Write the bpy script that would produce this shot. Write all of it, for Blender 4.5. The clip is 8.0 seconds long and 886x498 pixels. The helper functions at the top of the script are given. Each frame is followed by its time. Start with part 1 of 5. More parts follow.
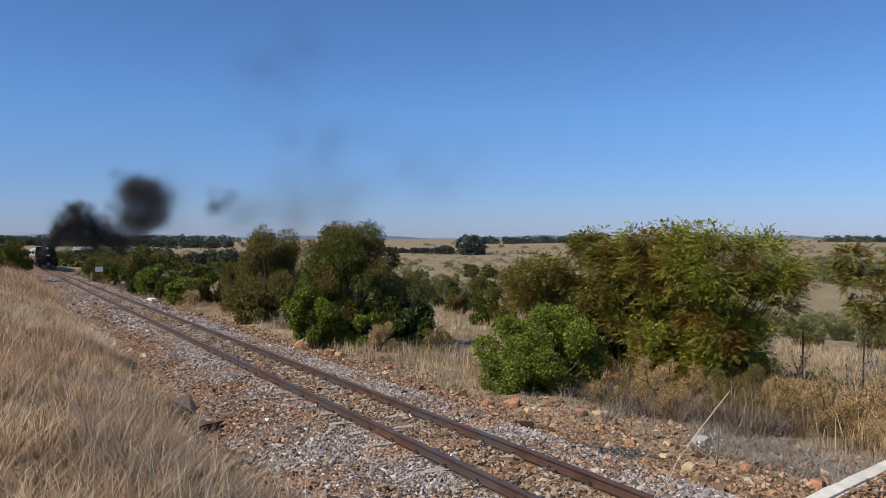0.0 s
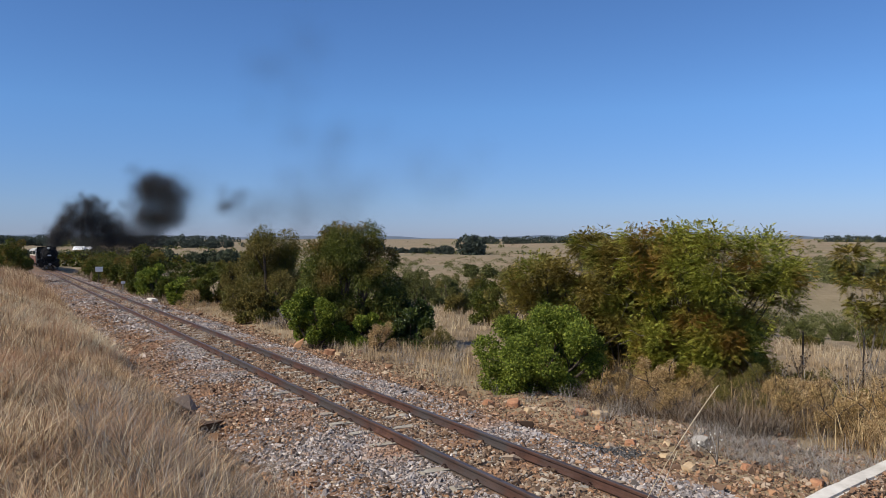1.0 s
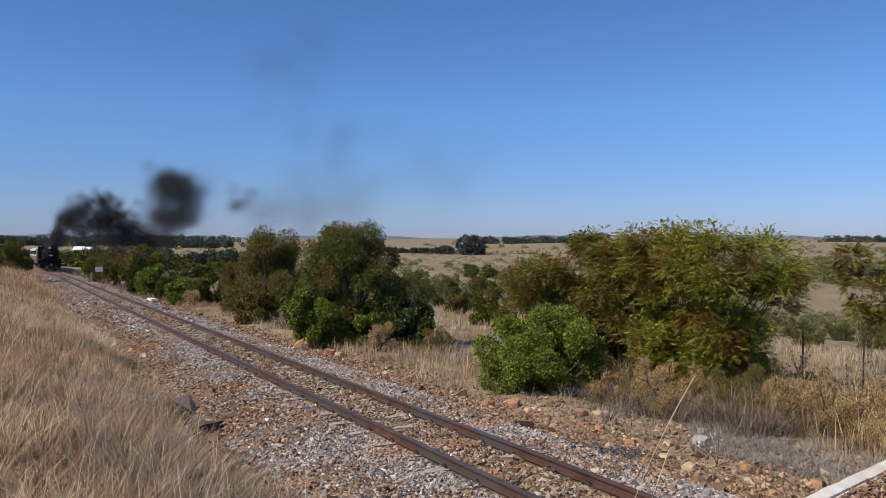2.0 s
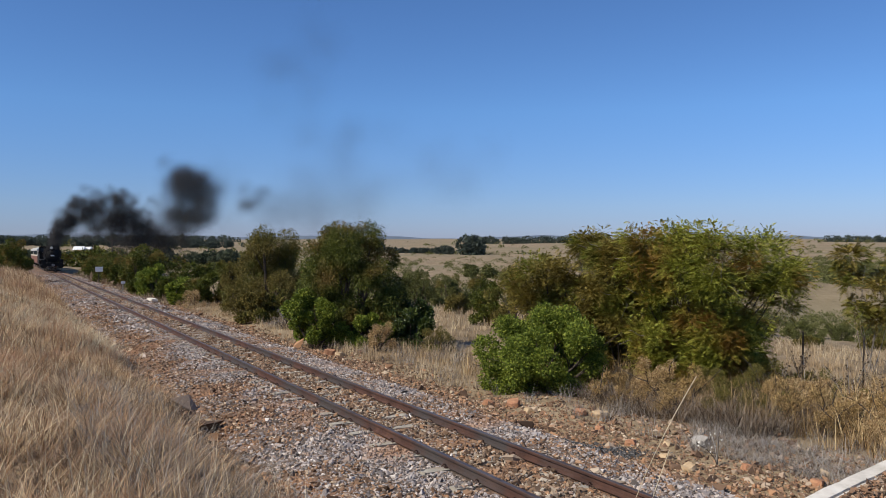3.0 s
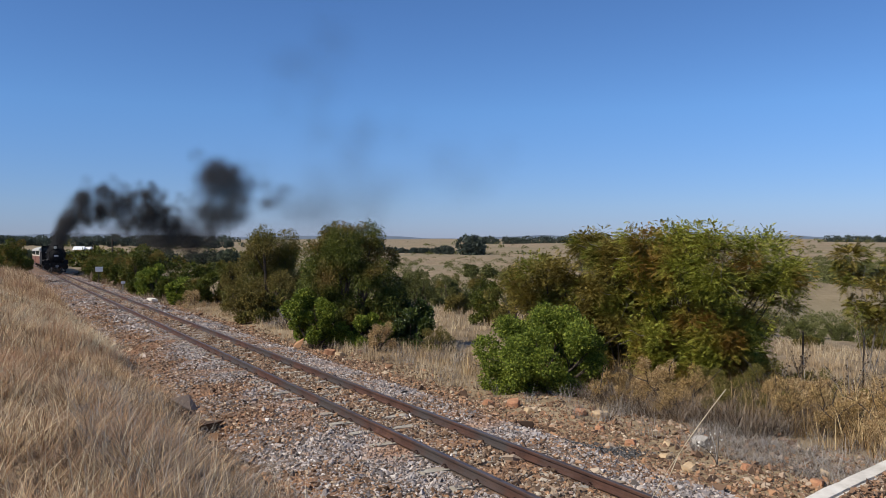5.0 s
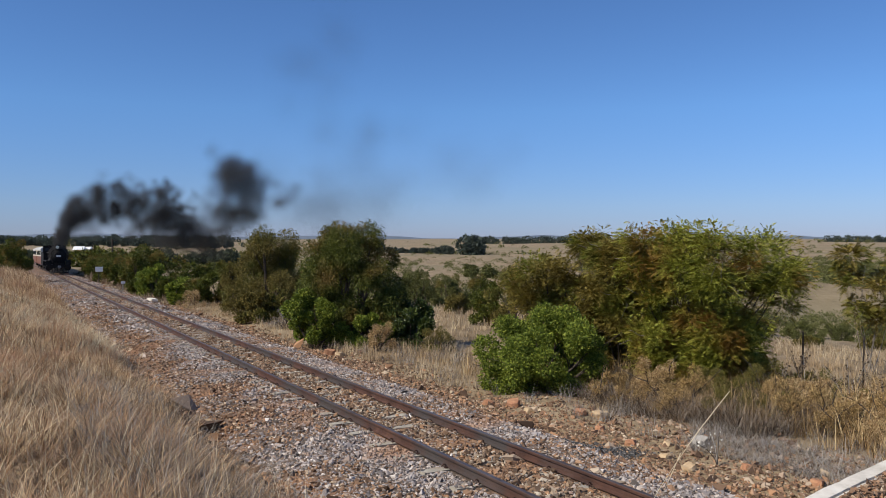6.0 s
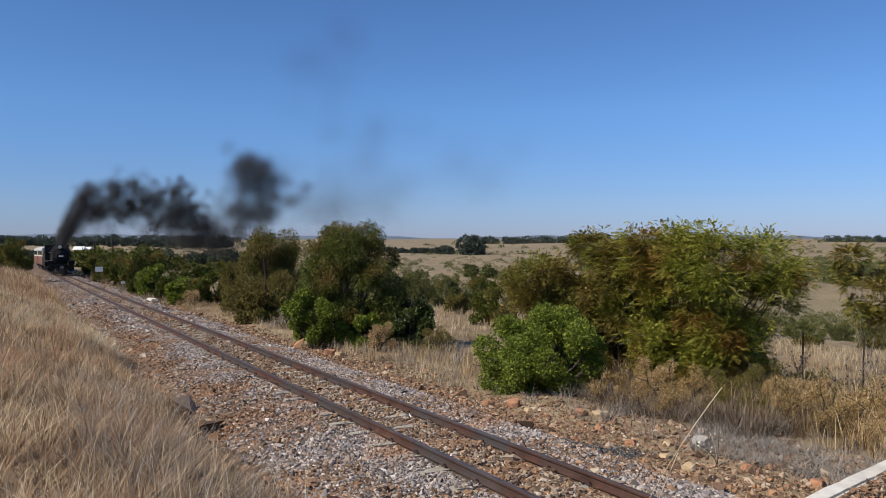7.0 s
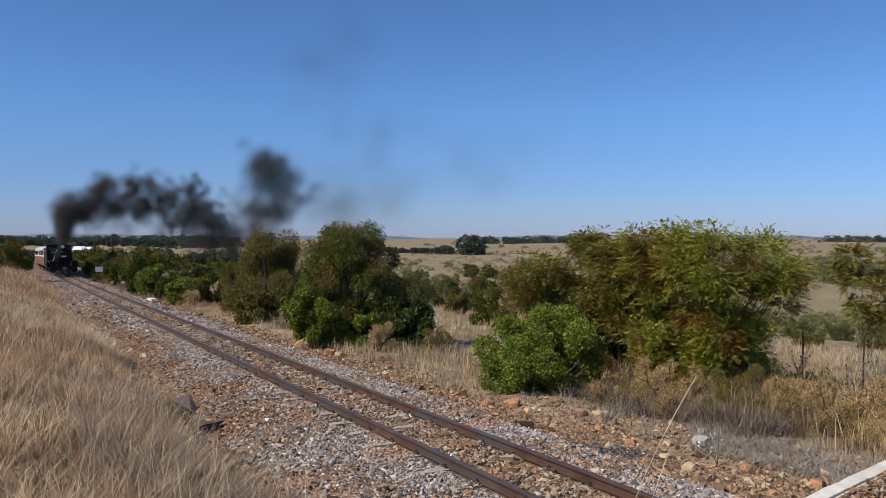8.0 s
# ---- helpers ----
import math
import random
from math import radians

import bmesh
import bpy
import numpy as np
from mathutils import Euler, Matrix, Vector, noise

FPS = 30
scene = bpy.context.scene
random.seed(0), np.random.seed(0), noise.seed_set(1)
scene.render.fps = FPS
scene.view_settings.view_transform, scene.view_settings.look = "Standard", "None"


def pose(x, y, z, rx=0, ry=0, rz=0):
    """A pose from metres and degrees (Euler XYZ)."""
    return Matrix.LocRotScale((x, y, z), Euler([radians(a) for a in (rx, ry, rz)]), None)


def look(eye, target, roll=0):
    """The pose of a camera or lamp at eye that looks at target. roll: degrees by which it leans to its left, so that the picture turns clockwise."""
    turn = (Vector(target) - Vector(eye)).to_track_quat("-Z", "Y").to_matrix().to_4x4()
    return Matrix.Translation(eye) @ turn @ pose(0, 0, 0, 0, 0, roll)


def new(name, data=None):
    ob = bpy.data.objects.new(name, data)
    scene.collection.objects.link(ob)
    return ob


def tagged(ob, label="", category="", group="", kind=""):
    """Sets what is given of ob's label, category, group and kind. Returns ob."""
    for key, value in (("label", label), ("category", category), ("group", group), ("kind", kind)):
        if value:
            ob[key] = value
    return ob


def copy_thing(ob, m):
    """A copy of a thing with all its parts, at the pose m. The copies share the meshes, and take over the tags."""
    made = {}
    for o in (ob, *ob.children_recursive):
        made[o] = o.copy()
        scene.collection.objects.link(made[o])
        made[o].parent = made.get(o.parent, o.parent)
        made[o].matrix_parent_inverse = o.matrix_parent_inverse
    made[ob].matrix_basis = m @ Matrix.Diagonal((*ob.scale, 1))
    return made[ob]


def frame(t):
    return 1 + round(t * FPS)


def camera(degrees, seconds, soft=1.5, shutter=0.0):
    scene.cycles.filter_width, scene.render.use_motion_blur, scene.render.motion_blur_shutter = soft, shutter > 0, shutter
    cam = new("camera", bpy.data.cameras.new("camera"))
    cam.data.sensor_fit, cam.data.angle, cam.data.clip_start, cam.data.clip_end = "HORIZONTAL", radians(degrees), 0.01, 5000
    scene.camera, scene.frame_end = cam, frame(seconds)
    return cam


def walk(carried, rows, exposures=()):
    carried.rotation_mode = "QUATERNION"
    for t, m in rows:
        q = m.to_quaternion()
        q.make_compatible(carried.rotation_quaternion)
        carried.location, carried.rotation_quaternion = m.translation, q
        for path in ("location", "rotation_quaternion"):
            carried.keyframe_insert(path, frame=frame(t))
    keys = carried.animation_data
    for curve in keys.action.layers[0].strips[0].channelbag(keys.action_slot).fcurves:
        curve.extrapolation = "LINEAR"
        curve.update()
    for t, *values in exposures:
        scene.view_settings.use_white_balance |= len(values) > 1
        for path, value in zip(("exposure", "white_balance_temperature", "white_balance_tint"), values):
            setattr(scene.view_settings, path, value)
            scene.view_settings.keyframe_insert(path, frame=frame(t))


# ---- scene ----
# ---- camera: stands still on a tripod on the grassy bank ----
EYE_H = 2.83
cam = camera(60, 8.0, soft=0.6)
CAM_POSE = pose(0, 0, EYE_H, 90 - 0.886, 0, 0)
walk(cam, [(0.0, CAM_POSE), (8.0, CAM_POSE)])

# ---- sky, sun, exposure ----
SUN_ELEV, SUN_AZ = 43.0, 240.0          # degrees; azimuth clockwise from +y
scene.view_settings.exposure = 0.12
world = bpy.data.worlds.new("sky")
scene.world = world
world.use_nodes = True
_wn = world.node_tree.nodes
_sky = _wn.new("ShaderNodeTexSky")
_sky.sky_type = 'NISHITA'
_sky.sun_disc = False
_sky.sun_elevation = radians(SUN_ELEV)
_sky.sun_rotation = radians(SUN_AZ)
_sky.altitude = 1500
_sky.air_density, _sky.dust_density, _sky.ozone_density = 1.0, 0.15, 3.0
_bg = _wn["Background"]
_bg.inputs["Strength"].default_value = 0.09
# clear highland air: a deeper blue, with thin haze dimming the whole horizon
_tint = _wn.new("ShaderNodeMixRGB")
_tint.blend_type = 'MULTIPLY'
_tint.inputs[0].default_value = 1.0
_tint.inputs[2].default_value = (0.63, 0.93, 1.29, 1)
_dir = _wn.new("ShaderNodeTexCoord")
_sep = _wn.new("ShaderNodeSeparateXYZ")
_low = _wn.new("ShaderNodeValToRGB")
_low.color_ramp.elements[0].color = (0.70, 0.57, 0.71, 1)
_low.color_ramp.elements[1].position = 0.16
_low.color_ramp.elements[1].color = (1.03, 0.98, 0.96, 1)
_e = _low.color_ramp.elements.new(0.04)
_e.color = (0.85, 0.70, 0.76, 1)
_haze = _wn.new("ShaderNodeMixRGB")
_haze.blend_type = 'MULTIPLY'
_haze.inputs[0].default_value = 1.0
_wl = world.node_tree.links
_wl.new(_sky.outputs[0], _tint.inputs[1])
_wl.new(_dir.outputs["Generated"], _sep.inputs[0])
_wl.new(_sep.outputs[2], _low.inputs[0])
_wl.new(_tint.outputs[0], _haze.inputs[1])
_wl.new(_low.outputs[0], _haze.inputs[2])
_wl.new(_haze.outputs[0], _bg.inputs["Color"])
sun = new("sun", bpy.data.lights.new("sun", "SUN"))
sun.data.energy, sun.data.angle, sun.data.color = 5.0, radians(0.53), (1.0, 0.93, 0.82)
_sd = Vector((math.sin(radians(SUN_AZ)) * math.cos(radians(SUN_ELEV)),
              math.cos(radians(SUN_AZ)) * math.cos(radians(SUN_ELEV)), math.sin(radians(SUN_ELEV))))
sun.matrix_world = look(_sd * 50, (0, 0, 0))


# ---- materials ----
def mat_base(name, rough=0.9, metal=0.0):
    m = bpy.data.materials.new(name)
    m.use_nodes = True
    nt = m.node_tree
    b = nt.nodes["Principled BSDF"]
    b.inputs["Roughness"].default_value = rough
    b.inputs["Metallic"].default_value = metal
    b.inputs["Specular IOR Level"].default_value = 0.5 if metal or rough < 0.45 else 0.22
    return m, nt, b


def node(nt, kind, **inputs):
    n = nt.nodes.new(kind)
    for k, v in inputs.items():
        n.inputs[k.replace("_", " ")].default_value = v
    return n


def ramp(nt, stops):
    r = nt.nodes.new("ShaderNodeValToRGB")
    e = r.color_ramp.elements
    while len(e) < len(stops):
        e.new(0.5)
    for el, (p, c) in zip(e, stops):
        el.position, el.color = p, (*c, 1)
    return r


def noisy(name, stops, scale=4.0, detail=8.0, rough=0.9, metal=0.0, bump=0.0, bump_scale=40.0, second=None, bump_dist=0.02):
    """Colour from noise at one scale, mottled by a second, with fine relief."""
    m, nt, b = mat_base(name, rough, metal)
    tc = nt.nodes.new("ShaderNodeTexCoord")
    n1 = node(nt, "ShaderNodeTexNoise", Scale=scale, Detail=detail, Roughness=0.62)
    nt.links.new(tc.outputs["Object"], n1.inputs["Vector"])
    r = ramp(nt, stops)
    nt.links.new(n1.outputs[0], r.inputs[0])
    out = r.outputs[0]
    if second:
        sc, col, lo, hi = second
        n2 = node(nt, "ShaderNodeTexNoise", Scale=sc, Detail=5.0)
        nt.links.new(tc.outputs["Object"], n2.inputs["Vector"])
        r2 = ramp(nt, [(lo, (0, 0, 0)), (hi, (1, 1, 1))])
        nt.links.new(n2.outputs[0], r2.inputs[0])
        mx = nt.nodes.new("ShaderNodeMixRGB")
        mx.inputs[2].default_value = (*col, 1)
        nt.links.new(r2.outputs[0], mx.inputs[0])
        nt.links.new(out, mx.inputs[1])
        out = mx.outputs[0]
    nt.links.new(out, b.inputs["Base Color"])
    if bump:
        n3 = node(nt, "ShaderNodeTexNoise", Scale=bump_scale, Detail=6.0)
        nt.links.new(tc.outputs["Object"], n3.inputs["Vector"])
        bp = node(nt, "ShaderNodeBump", Strength=bump, Distance=bump_dist)
        nt.links.new(n3.outputs[0], bp.inputs["Height"])
        nt.links.new(bp.outputs[0], b.inputs["Normal"])
    return m


def island(name, stops, rough=0.85, translucent=0.0, patch=None, bump=0.0):
    """Colour varied from piece to piece of one joined mesh, with larger patches."""
    m, nt, b = mat_base(name, rough)
    geo = nt.nodes.new("ShaderNodeNewGeometry")
    r = ramp(nt, stops)
    nt.links.new(geo.outputs["Random Per Island"], r.inputs[0])
    out = r.outputs[0]
    tc = nt.nodes.new("ShaderNodeTexCoord")
    if patch:
        sc, col, lo, hi = patch
        n2 = node(nt, "ShaderNodeTexNoise", Scale=sc, Detail=3.0)
        nt.links.new(tc.outputs["Object"], n2.inputs["Vector"])
        r2 = ramp(nt, [(lo, (0, 0, 0)), (hi, (1, 1, 1))])
        nt.links.new(n2.outputs[0], r2.inputs[0])
        mx = nt.nodes.new("ShaderNodeMixRGB")
        mx.inputs[2].default_value = (*col, 1)
        nt.links.new(r2.outputs[0], mx.inputs[0])
        nt.links.new(out, mx.inputs[1])
        out = mx.outputs[0]
    nt.links.new(out, b.inputs["Base Color"])
    if bump:
        n3 = node(nt, "ShaderNodeTexNoise", Scale=90.0, Detail=4.0)
        nt.links.new(tc.outputs["Object"], n3.inputs["Vector"])
        bp = node(nt, "ShaderNodeBump", Strength=bump, Distance=0.01)
        nt.links.new(n3.outputs[0], bp.inputs["Height"])
        nt.links.new(bp.outputs[0], b.inputs["Normal"])
    if translucent:
        tr = nt.nodes.new("ShaderNodeBsdfTranslucent")
        nt.links.new(out, tr.inputs["Color"])
        mix = nt.nodes.new("ShaderNodeMixShader")
        mix.inputs[0].default_value = translucent
        nt.links.new(b.outputs[0], mix.inputs[1])
        nt.links.new(tr.outputs[0], mix.inputs[2])
        nt.links.new(mix.outputs[0], nt.nodes["Material Output"].inputs["Surface"])
    return m


M_GROUND = noisy("dry_veld", [(0.3, (0.13, 0.09, 0.05)), (0.5, (0.25, 0.185, 0.11)), (0.7, (0.34, 0.265, 0.165))], 0.35, 10,
                 second=(0.012, (0.19, 0.16, 0.09), 0.45, 0.65), bump=0.7, bump_scale=6.0, bump_dist=0.15)
M_BALLAST = noisy("ballast_base", [(0.3, (0.06, 0.042, 0.032)), (0.5, (0.13, 0.095, 0.07)), (0.7, (0.22, 0.18, 0.15))], 14.0, 10,
                  second=(0.55, (0.24, 0.13, 0.075), 0.45, 0.62), bump=1.0, bump_scale=22.0, bump_dist=0.04)
M_STONE = island("grey_ballast_stone", [(0.0, (0.08, 0.068, 0.06)), (0.3, (0.24, 0.21, 0.195)), (0.62, (0.4, 0.36, 0.335)), (0.82, (0.3, 0.2, 0.135)), (1.0, (0.64, 0.59, 0.54))],
                 0.92, patch=(0.6, (0.34, 0.2, 0.12), 0.56, 0.72), bump=0.4)
M_REDSTONE = island("ochre_rubble", [(0.0, (0.075, 0.046, 0.03)), (0.45, (0.2, 0.125, 0.08)), (0.75, (0.37, 0.205, 0.11)), (0.9, (0.34, 0.255, 0.18)), (1.0, (0.52, 0.41, 0.29))],
                    0.95, bump=0.5)
M_GAUGESTONE = island("brown_track_stone", [(0.0, (0.07, 0.048, 0.034)), (0.4, (0.19, 0.125, 0.08)), (0.7, (0.3, 0.21, 0.135)), (0.88, (0.36, 0.3, 0.23)), (1.0, (0.52, 0.46, 0.37))],
                      0.95, patch=(0.8, (0.25, 0.14, 0.08), 0.5, 0.7), bump=0.5)
M_RAIL = noisy("rusty_rail", [(0.3, (0.05, 0.026, 0.019)), (0.55, (0.105, 0.052, 0.036)), (0.75, (0.16, 0.085, 0.06))], 3.0, 8, 0.62, 0.35, 0.3, 60,
               second=(0.7, (0.075, 0.062, 0.056), 0.45, 0.6))
M_RAILTOP = noisy("worn_rail_head", [(0.35, (0.12, 0.085, 0.07)), (0.65, (0.2, 0.155, 0.13))], 5.0, 6, 0.42, 0.7)
M_CONCRETE = noisy("old_concrete", [(0.3, (0.24, 0.21, 0.17)), (0.6, (0.38, 0.345, 0.28)), (0.8, (0.46, 0.43, 0.37))], 5.0, 9, 0.92, 0, 0.5, 45,
                   second=(1.6, (0.28, 0.2, 0.13), 0.5, 0.7))
M_KERB = noisy("whitewashed_concrete", [(0.25, (0.42, 0.38, 0.3)), (0.5, (0.63, 0.58, 0.5)), (0.8, (0.72, 0.69, 0.61))], 3.0, 9, 0.9, 0, 0.4, 30,
               second=(6.0, (0.4, 0.33, 0.24), 0.62, 0.8))
M_PALEROCK = noisy("pale_boulder", [(0.3, (0.3, 0.265, 0.22)), (0.7, (0.47, 0.44, 0.39))], 7.0, 9, 0.92, 0, 0.6, 25)
M_ORANGEROCK = noisy("orange_sandstone", [(0.3, (0.3, 0.13, 0.07)), (0.7, (0.48, 0.27, 0.15))], 7.0, 9, 0.92, 0, 0.6, 25)
M_TANROCK = noisy("tan_sandstone", [(0.3, (0.36, 0.24, 0.13)), (0.7, (0.54, 0.41, 0.26))], 7.0, 9, 0.92, 0, 0.6, 25)
M_DRYGRASS = island("dry_grass", [(0.0, (0.09, 0.05, 0.026)), (0.38, (0.34, 0.21, 0.112)), (0.78, (0.6, 0.43, 0.25)), (1.0, (0.82, 0.67, 0.44))],
                    0.8, 0.25, patch=(0.7, (0.35, 0.2, 0.115), 0.48, 0.66))
M_TANGLE = island("tangled_old_grass", [(0.0, (0.07, 0.05, 0.034)), (0.5, (0.25, 0.17, 0.108)), (1.0, (0.55, 0.44, 0.3))], 0.85, 0.15, patch=(0.4, (0.247, 0.156, 0.104), 0.5, 0.7))
M_FIELDGRASS = island("pale_field_grass", [(0.0, (0.2, 0.14, 0.08)), (0.5, (0.44, 0.33, 0.2)), (1.0, (0.68, 0.56, 0.37))], 0.8, 0.25, patch=(0.3, (0.36, 0.25, 0.14), 0.5, 0.7))
M_STRAW = island("pale_straw", [(0.0, (0.4, 0.31, 0.19)), (1.0, (0.66, 0.57, 0.41))], 0.75, 0.25)
M_GREYGRASS = island("grey_dead_brush", [(0.0, (0.1, 0.085, 0.07)), (0.5, (0.24, 0.21, 0.18)), (1.0, (0.38, 0.35, 0.31))], 0.9, 0.1)
M_DEADTWIG = island("dead_brown_twig", [(0.0, (0.05, 0.035, 0.022)), (0.6, (0.19, 0.13, 0.08)), (1.0, (0.33, 0.28, 0.22))], 0.9, 0.05)
M_GOLDGRASS = island("golden_weeds", [(0.0, (0.07, 0.042, 0.018)), (0.45, (0.37, 0.23, 0.1)), (1.0, (0.7, 0.54, 0.3))], 0.85, 0.2, patch=(0.9, (0.3, 0.2, 0.085), 0.54, 0.7))
M_BARK = noisy("grey_bark", [(0.3, (0.04, 0.03, 0.024)), (0.7, (0.12, 0.095, 0.075))], 9.0, 8, 0.95, 0, 0.8, 30)


M_PALEBARK = noisy("pale_twig_bark", [(0.3, (0.16, 0.13, 0.1)), (0.7, (0.34, 0.3, 0.25))], 9.0, 6, 0.9, 0, 0.5, 40)
M_SOOT = noisy("coal_smoke", [(0.3, (0.05, 0.047, 0.046)), (0.7, (0.085, 0.08, 0.077))], 0.6, 4, 1.0)


def leaf_mat(name, lo, mid, hi, gloss=0.45, patch=None, tr=0.22):
    return island(name, [(0.0, lo), (0.55, mid), (1.0, hi)], gloss, tr, patch)


M_LEAF_GREEN = leaf_mat("glossy_green_leaf", (0.06, 0.082, 0.011), (0.15, 0.195, 0.024), (0.31, 0.35, 0.05), 0.55, None, 0.3)
M_LEAF_DARK = leaf_mat("dark_green_leaf", (0.0328, 0.0437, 0.00655), (0.0819, 0.0983, 0.0142), (0.148, 0.153, 0.024), 0.55, (0.8, (0.19, 0.12, 0.03), 0.49, 0.68))
M_LEAF_GLOSSY = leaf_mat("dark_glossy_leaf", (0.02, 0.032, 0.006), (0.05, 0.075, 0.012), (0.1, 0.13, 0.022), 0.42)
M_LEAF_OLIVE = leaf_mat("olive_brown_leaf", (0.06, 0.0516, 0.012), (0.15, 0.12, 0.0288), (0.24, 0.186, 0.0504), 0.6, (0.8, (0.102, 0.106, 0.0192), 0.45, 0.65))
M_LEAF_FEATHER = leaf_mat("feathery_leaf", (0.075, 0.082, 0.012), (0.245, 0.255, 0.034), (0.44, 0.45, 0.07), 0.6, (1.0, (0.27, 0.16, 0.036), 0.49, 0.64), 0.36)
M_LEAF_RUST = leaf_mat("rusty_feathery_leaf", (0.07, 0.056, 0.013), (0.21, 0.165, 0.036), (0.35, 0.26, 0.06), 0.6, (0.9, (0.15, 0.165, 0.022), 0.5, 0.66), 0.32)
M_WEED = leaf_mat("golden_brown_weed", (0.08, 0.052, 0.022), (0.32, 0.205, 0.08), (0.62, 0.44, 0.19), 0.7)
M_LEAF_FAR = leaf_mat("distant_scrub_leaf", (0.055, 0.0618, 0.0186), (0.11, 0.117, 0.0351), (0.179, 0.179, 0.0568), 0.8)
# far trees: pale grey-green, with the distance haze mixed into the leaf colour
M_LEAF_HAZED = leaf_mat("hazed_grey_green_leaf", (0.05, 0.064, 0.05), (0.064, 0.08, 0.064), (0.08, 0.097, 0.078), 0.9)

M_LEAF_WOOD = leaf_mat("dull_green_wood_leaf", (0.05, 0.062, 0.036), (0.07, 0.084, 0.05), (0.092, 0.104, 0.062), 0.9)

# ---- the line of the railway ----
TH = radians(29.67)                     # the track's heading, left of the view
SLOPE = -0.01717                        # it falls away from the camera
DU = np.array([-math.sin(TH), math.cos(TH)])
DV = np.array([math.cos(TH), math.sin(TH)])
V_MID = 5.785                           # middle of the track, from the camera, across
GAUGE_HALF = 0.566                      # rail centre from the middle
RNG = np.random.default_rng(7)


def xy(u, v):
    u, v = np.asarray(u, float), np.asarray(v, float)
    return u * DU[0] + v * DV[0], u * DU[1] + v * DV[1]


def uv(x, y):
    return x * DU[0] + y * DU[1], x * DV[0] + y * DV[1]


def rail_z(u):
    return SLOPE * np.clip(u, -60, 450)


def wob(x, y, s, k=0.0):
    """Smooth unevenness, about -1 to 1, with features of size s."""
    x, y = x / s, y / s
    return (np.sin(1.3 * x + 2.1 * y + k) * np.sin(2.3 * x - 1.1 * y + 1.7 * k) + 0.6 * np.sin(3.9 * x + 0.7 * y + 2 + k) * np.sin(4.3 * y - 1.9 * x + k)
            + 0.35 * np.sin(7.7 * x - 5.1 * y + k) * np.sin(6.1 * y + 8.3 * x)) / 1.6


PROF_V = [-3000, -300, -60, -15, -3, 0, 1.2, 2.2, 2.75, 3.3, 4.25, 5.785, 7.3, 8.0, 9.2, 10.5, 14, 20, 28, 40, 60, 100, 200, 600, 2000, 5000]
PROF_Z = [-6, 0, 1.3, 1.25, 1.0, 0.85, 0.55, 0.05, -0.28, -0.42, -0.2, -0.19, -0.2, -0.45, -0.5, -0.48, -0.75, -1.15, -1.8, -3.3, -5.5, -8.0, -10, -11, -9.0, -7.5]


def ground_z(x, y):
    x, y = np.asarray(x, float), np.asarray(y, float)
    u, v = uv(x, y)
    w = np.interp(v, [-400, -40, 15, 120], [0, 1, 1, 0])
    z = rail_z(u) * w + np.interp(v, PROF_V, PROF_Z)
    off = np.clip((np.abs(v - V_MID) - 2.2) / 2.0, 0, 1)
    r = np.hypot(x, y)
    z = z + off * (0.07 * wob(x, y, 1.6) + 0.16 * wob(x, y, 6.0, 1.0) * np.clip(r / 15, 0, 1)
                   + 0.7 * wob(x, y, 45.0, 2.0) * np.clip((v - 25) / 60, 0, 1) + 3.0 * wob(x, y, 420.0, 4.0) * np.clip((r - 250) / 600, 0, 1))
    # a bare rise beyond the scrub
    z = z + 4.6 * np.exp(-(((x - 50) / 27) ** 2 + ((y - 108) / 17) ** 2))
    return z


# ---- mesh helpers ----
def link_mesh(name, V, tris=None, quads=None, mat=None, parent=None, label="", smooth=False):
    me = bpy.data.meshes.new(name)
    V = np.asarray(V, np.float32).reshape(-1, 3)
    t = np.zeros((0, 3), np.int32) if tris is None else np.asarray(tris, np.int32).reshape(-1, 3)
    q = np.zeros((0, 4), np.int32) if quads is None else np.asarray(quads, np.int32).reshape(-1, 4)
    me.vertices.add(len(V))
    me.vertices.foreach_set("co", V.ravel())
    me.loops.add(t.size + q.size)
    me.loops.foreach_set("vertex_index", np.concatenate([t.ravel(), q.ravel()]))
    me.polygons.add(len(t) + len(q))
    me.polygons.foreach_set("loop_start", np.concatenate([np.arange(len(t)) * 3, t.size + np.arange(len(q)) * 4]).astype(np.int32))
    me.polygons.foreach_set("use_smooth", np.full(len(t) + len(q), smooth))
    me.update(calc_edges=True)
    if mat:
        me.materials.append(mat)
    ob = new(name, me)
    if parent:
        ob.parent = parent
    if label:
        tagged(ob, label)
    return ob


def part(name, bm, mat, parent=None, label="", smooth=False):
    me = bpy.data.meshes.new(name)
    bm.normal_update()
    bm.to_mesh(me)
    bm.free()
    if smooth:
        me.polygons.foreach_set("use_smooth", np.ones(len(me.polygons), bool))
    me.materials.append(mat)
    ob = new(name, me)
    if parent:
        ob.parent = parent
    if label:
        tagged(ob, label)
    return ob


def add_box(bm, c, s, bev=0.0, m=None):
    r = bmesh.ops.create_cube(bm, size=1.0, matrix=(m or Matrix()) @ Matrix.Translation(c) @ Matrix.Diagonal((*s, 1)))
    if bev:
        es = list({e for v in r["verts"] for e in v.link_edges})
        bmesh.ops.bevel(bm, geom=es, offset=bev, segments=2, affect='EDGES')


def add_cyl(bm, a, b, r1, r2=None, seg=16):
    a, b = Vector(a), Vector(b)
    d = b - a
    m = Matrix.Translation((a + b) / 2) @ d.to_track_quat("Z", "Y").to_matrix().to_4x4()
    bmesh.ops.create_cone(bm, cap_ends=True, segments=seg, radius1=r1, radius2=r1 if r2 is None else r2, depth=d.length, matrix=m)


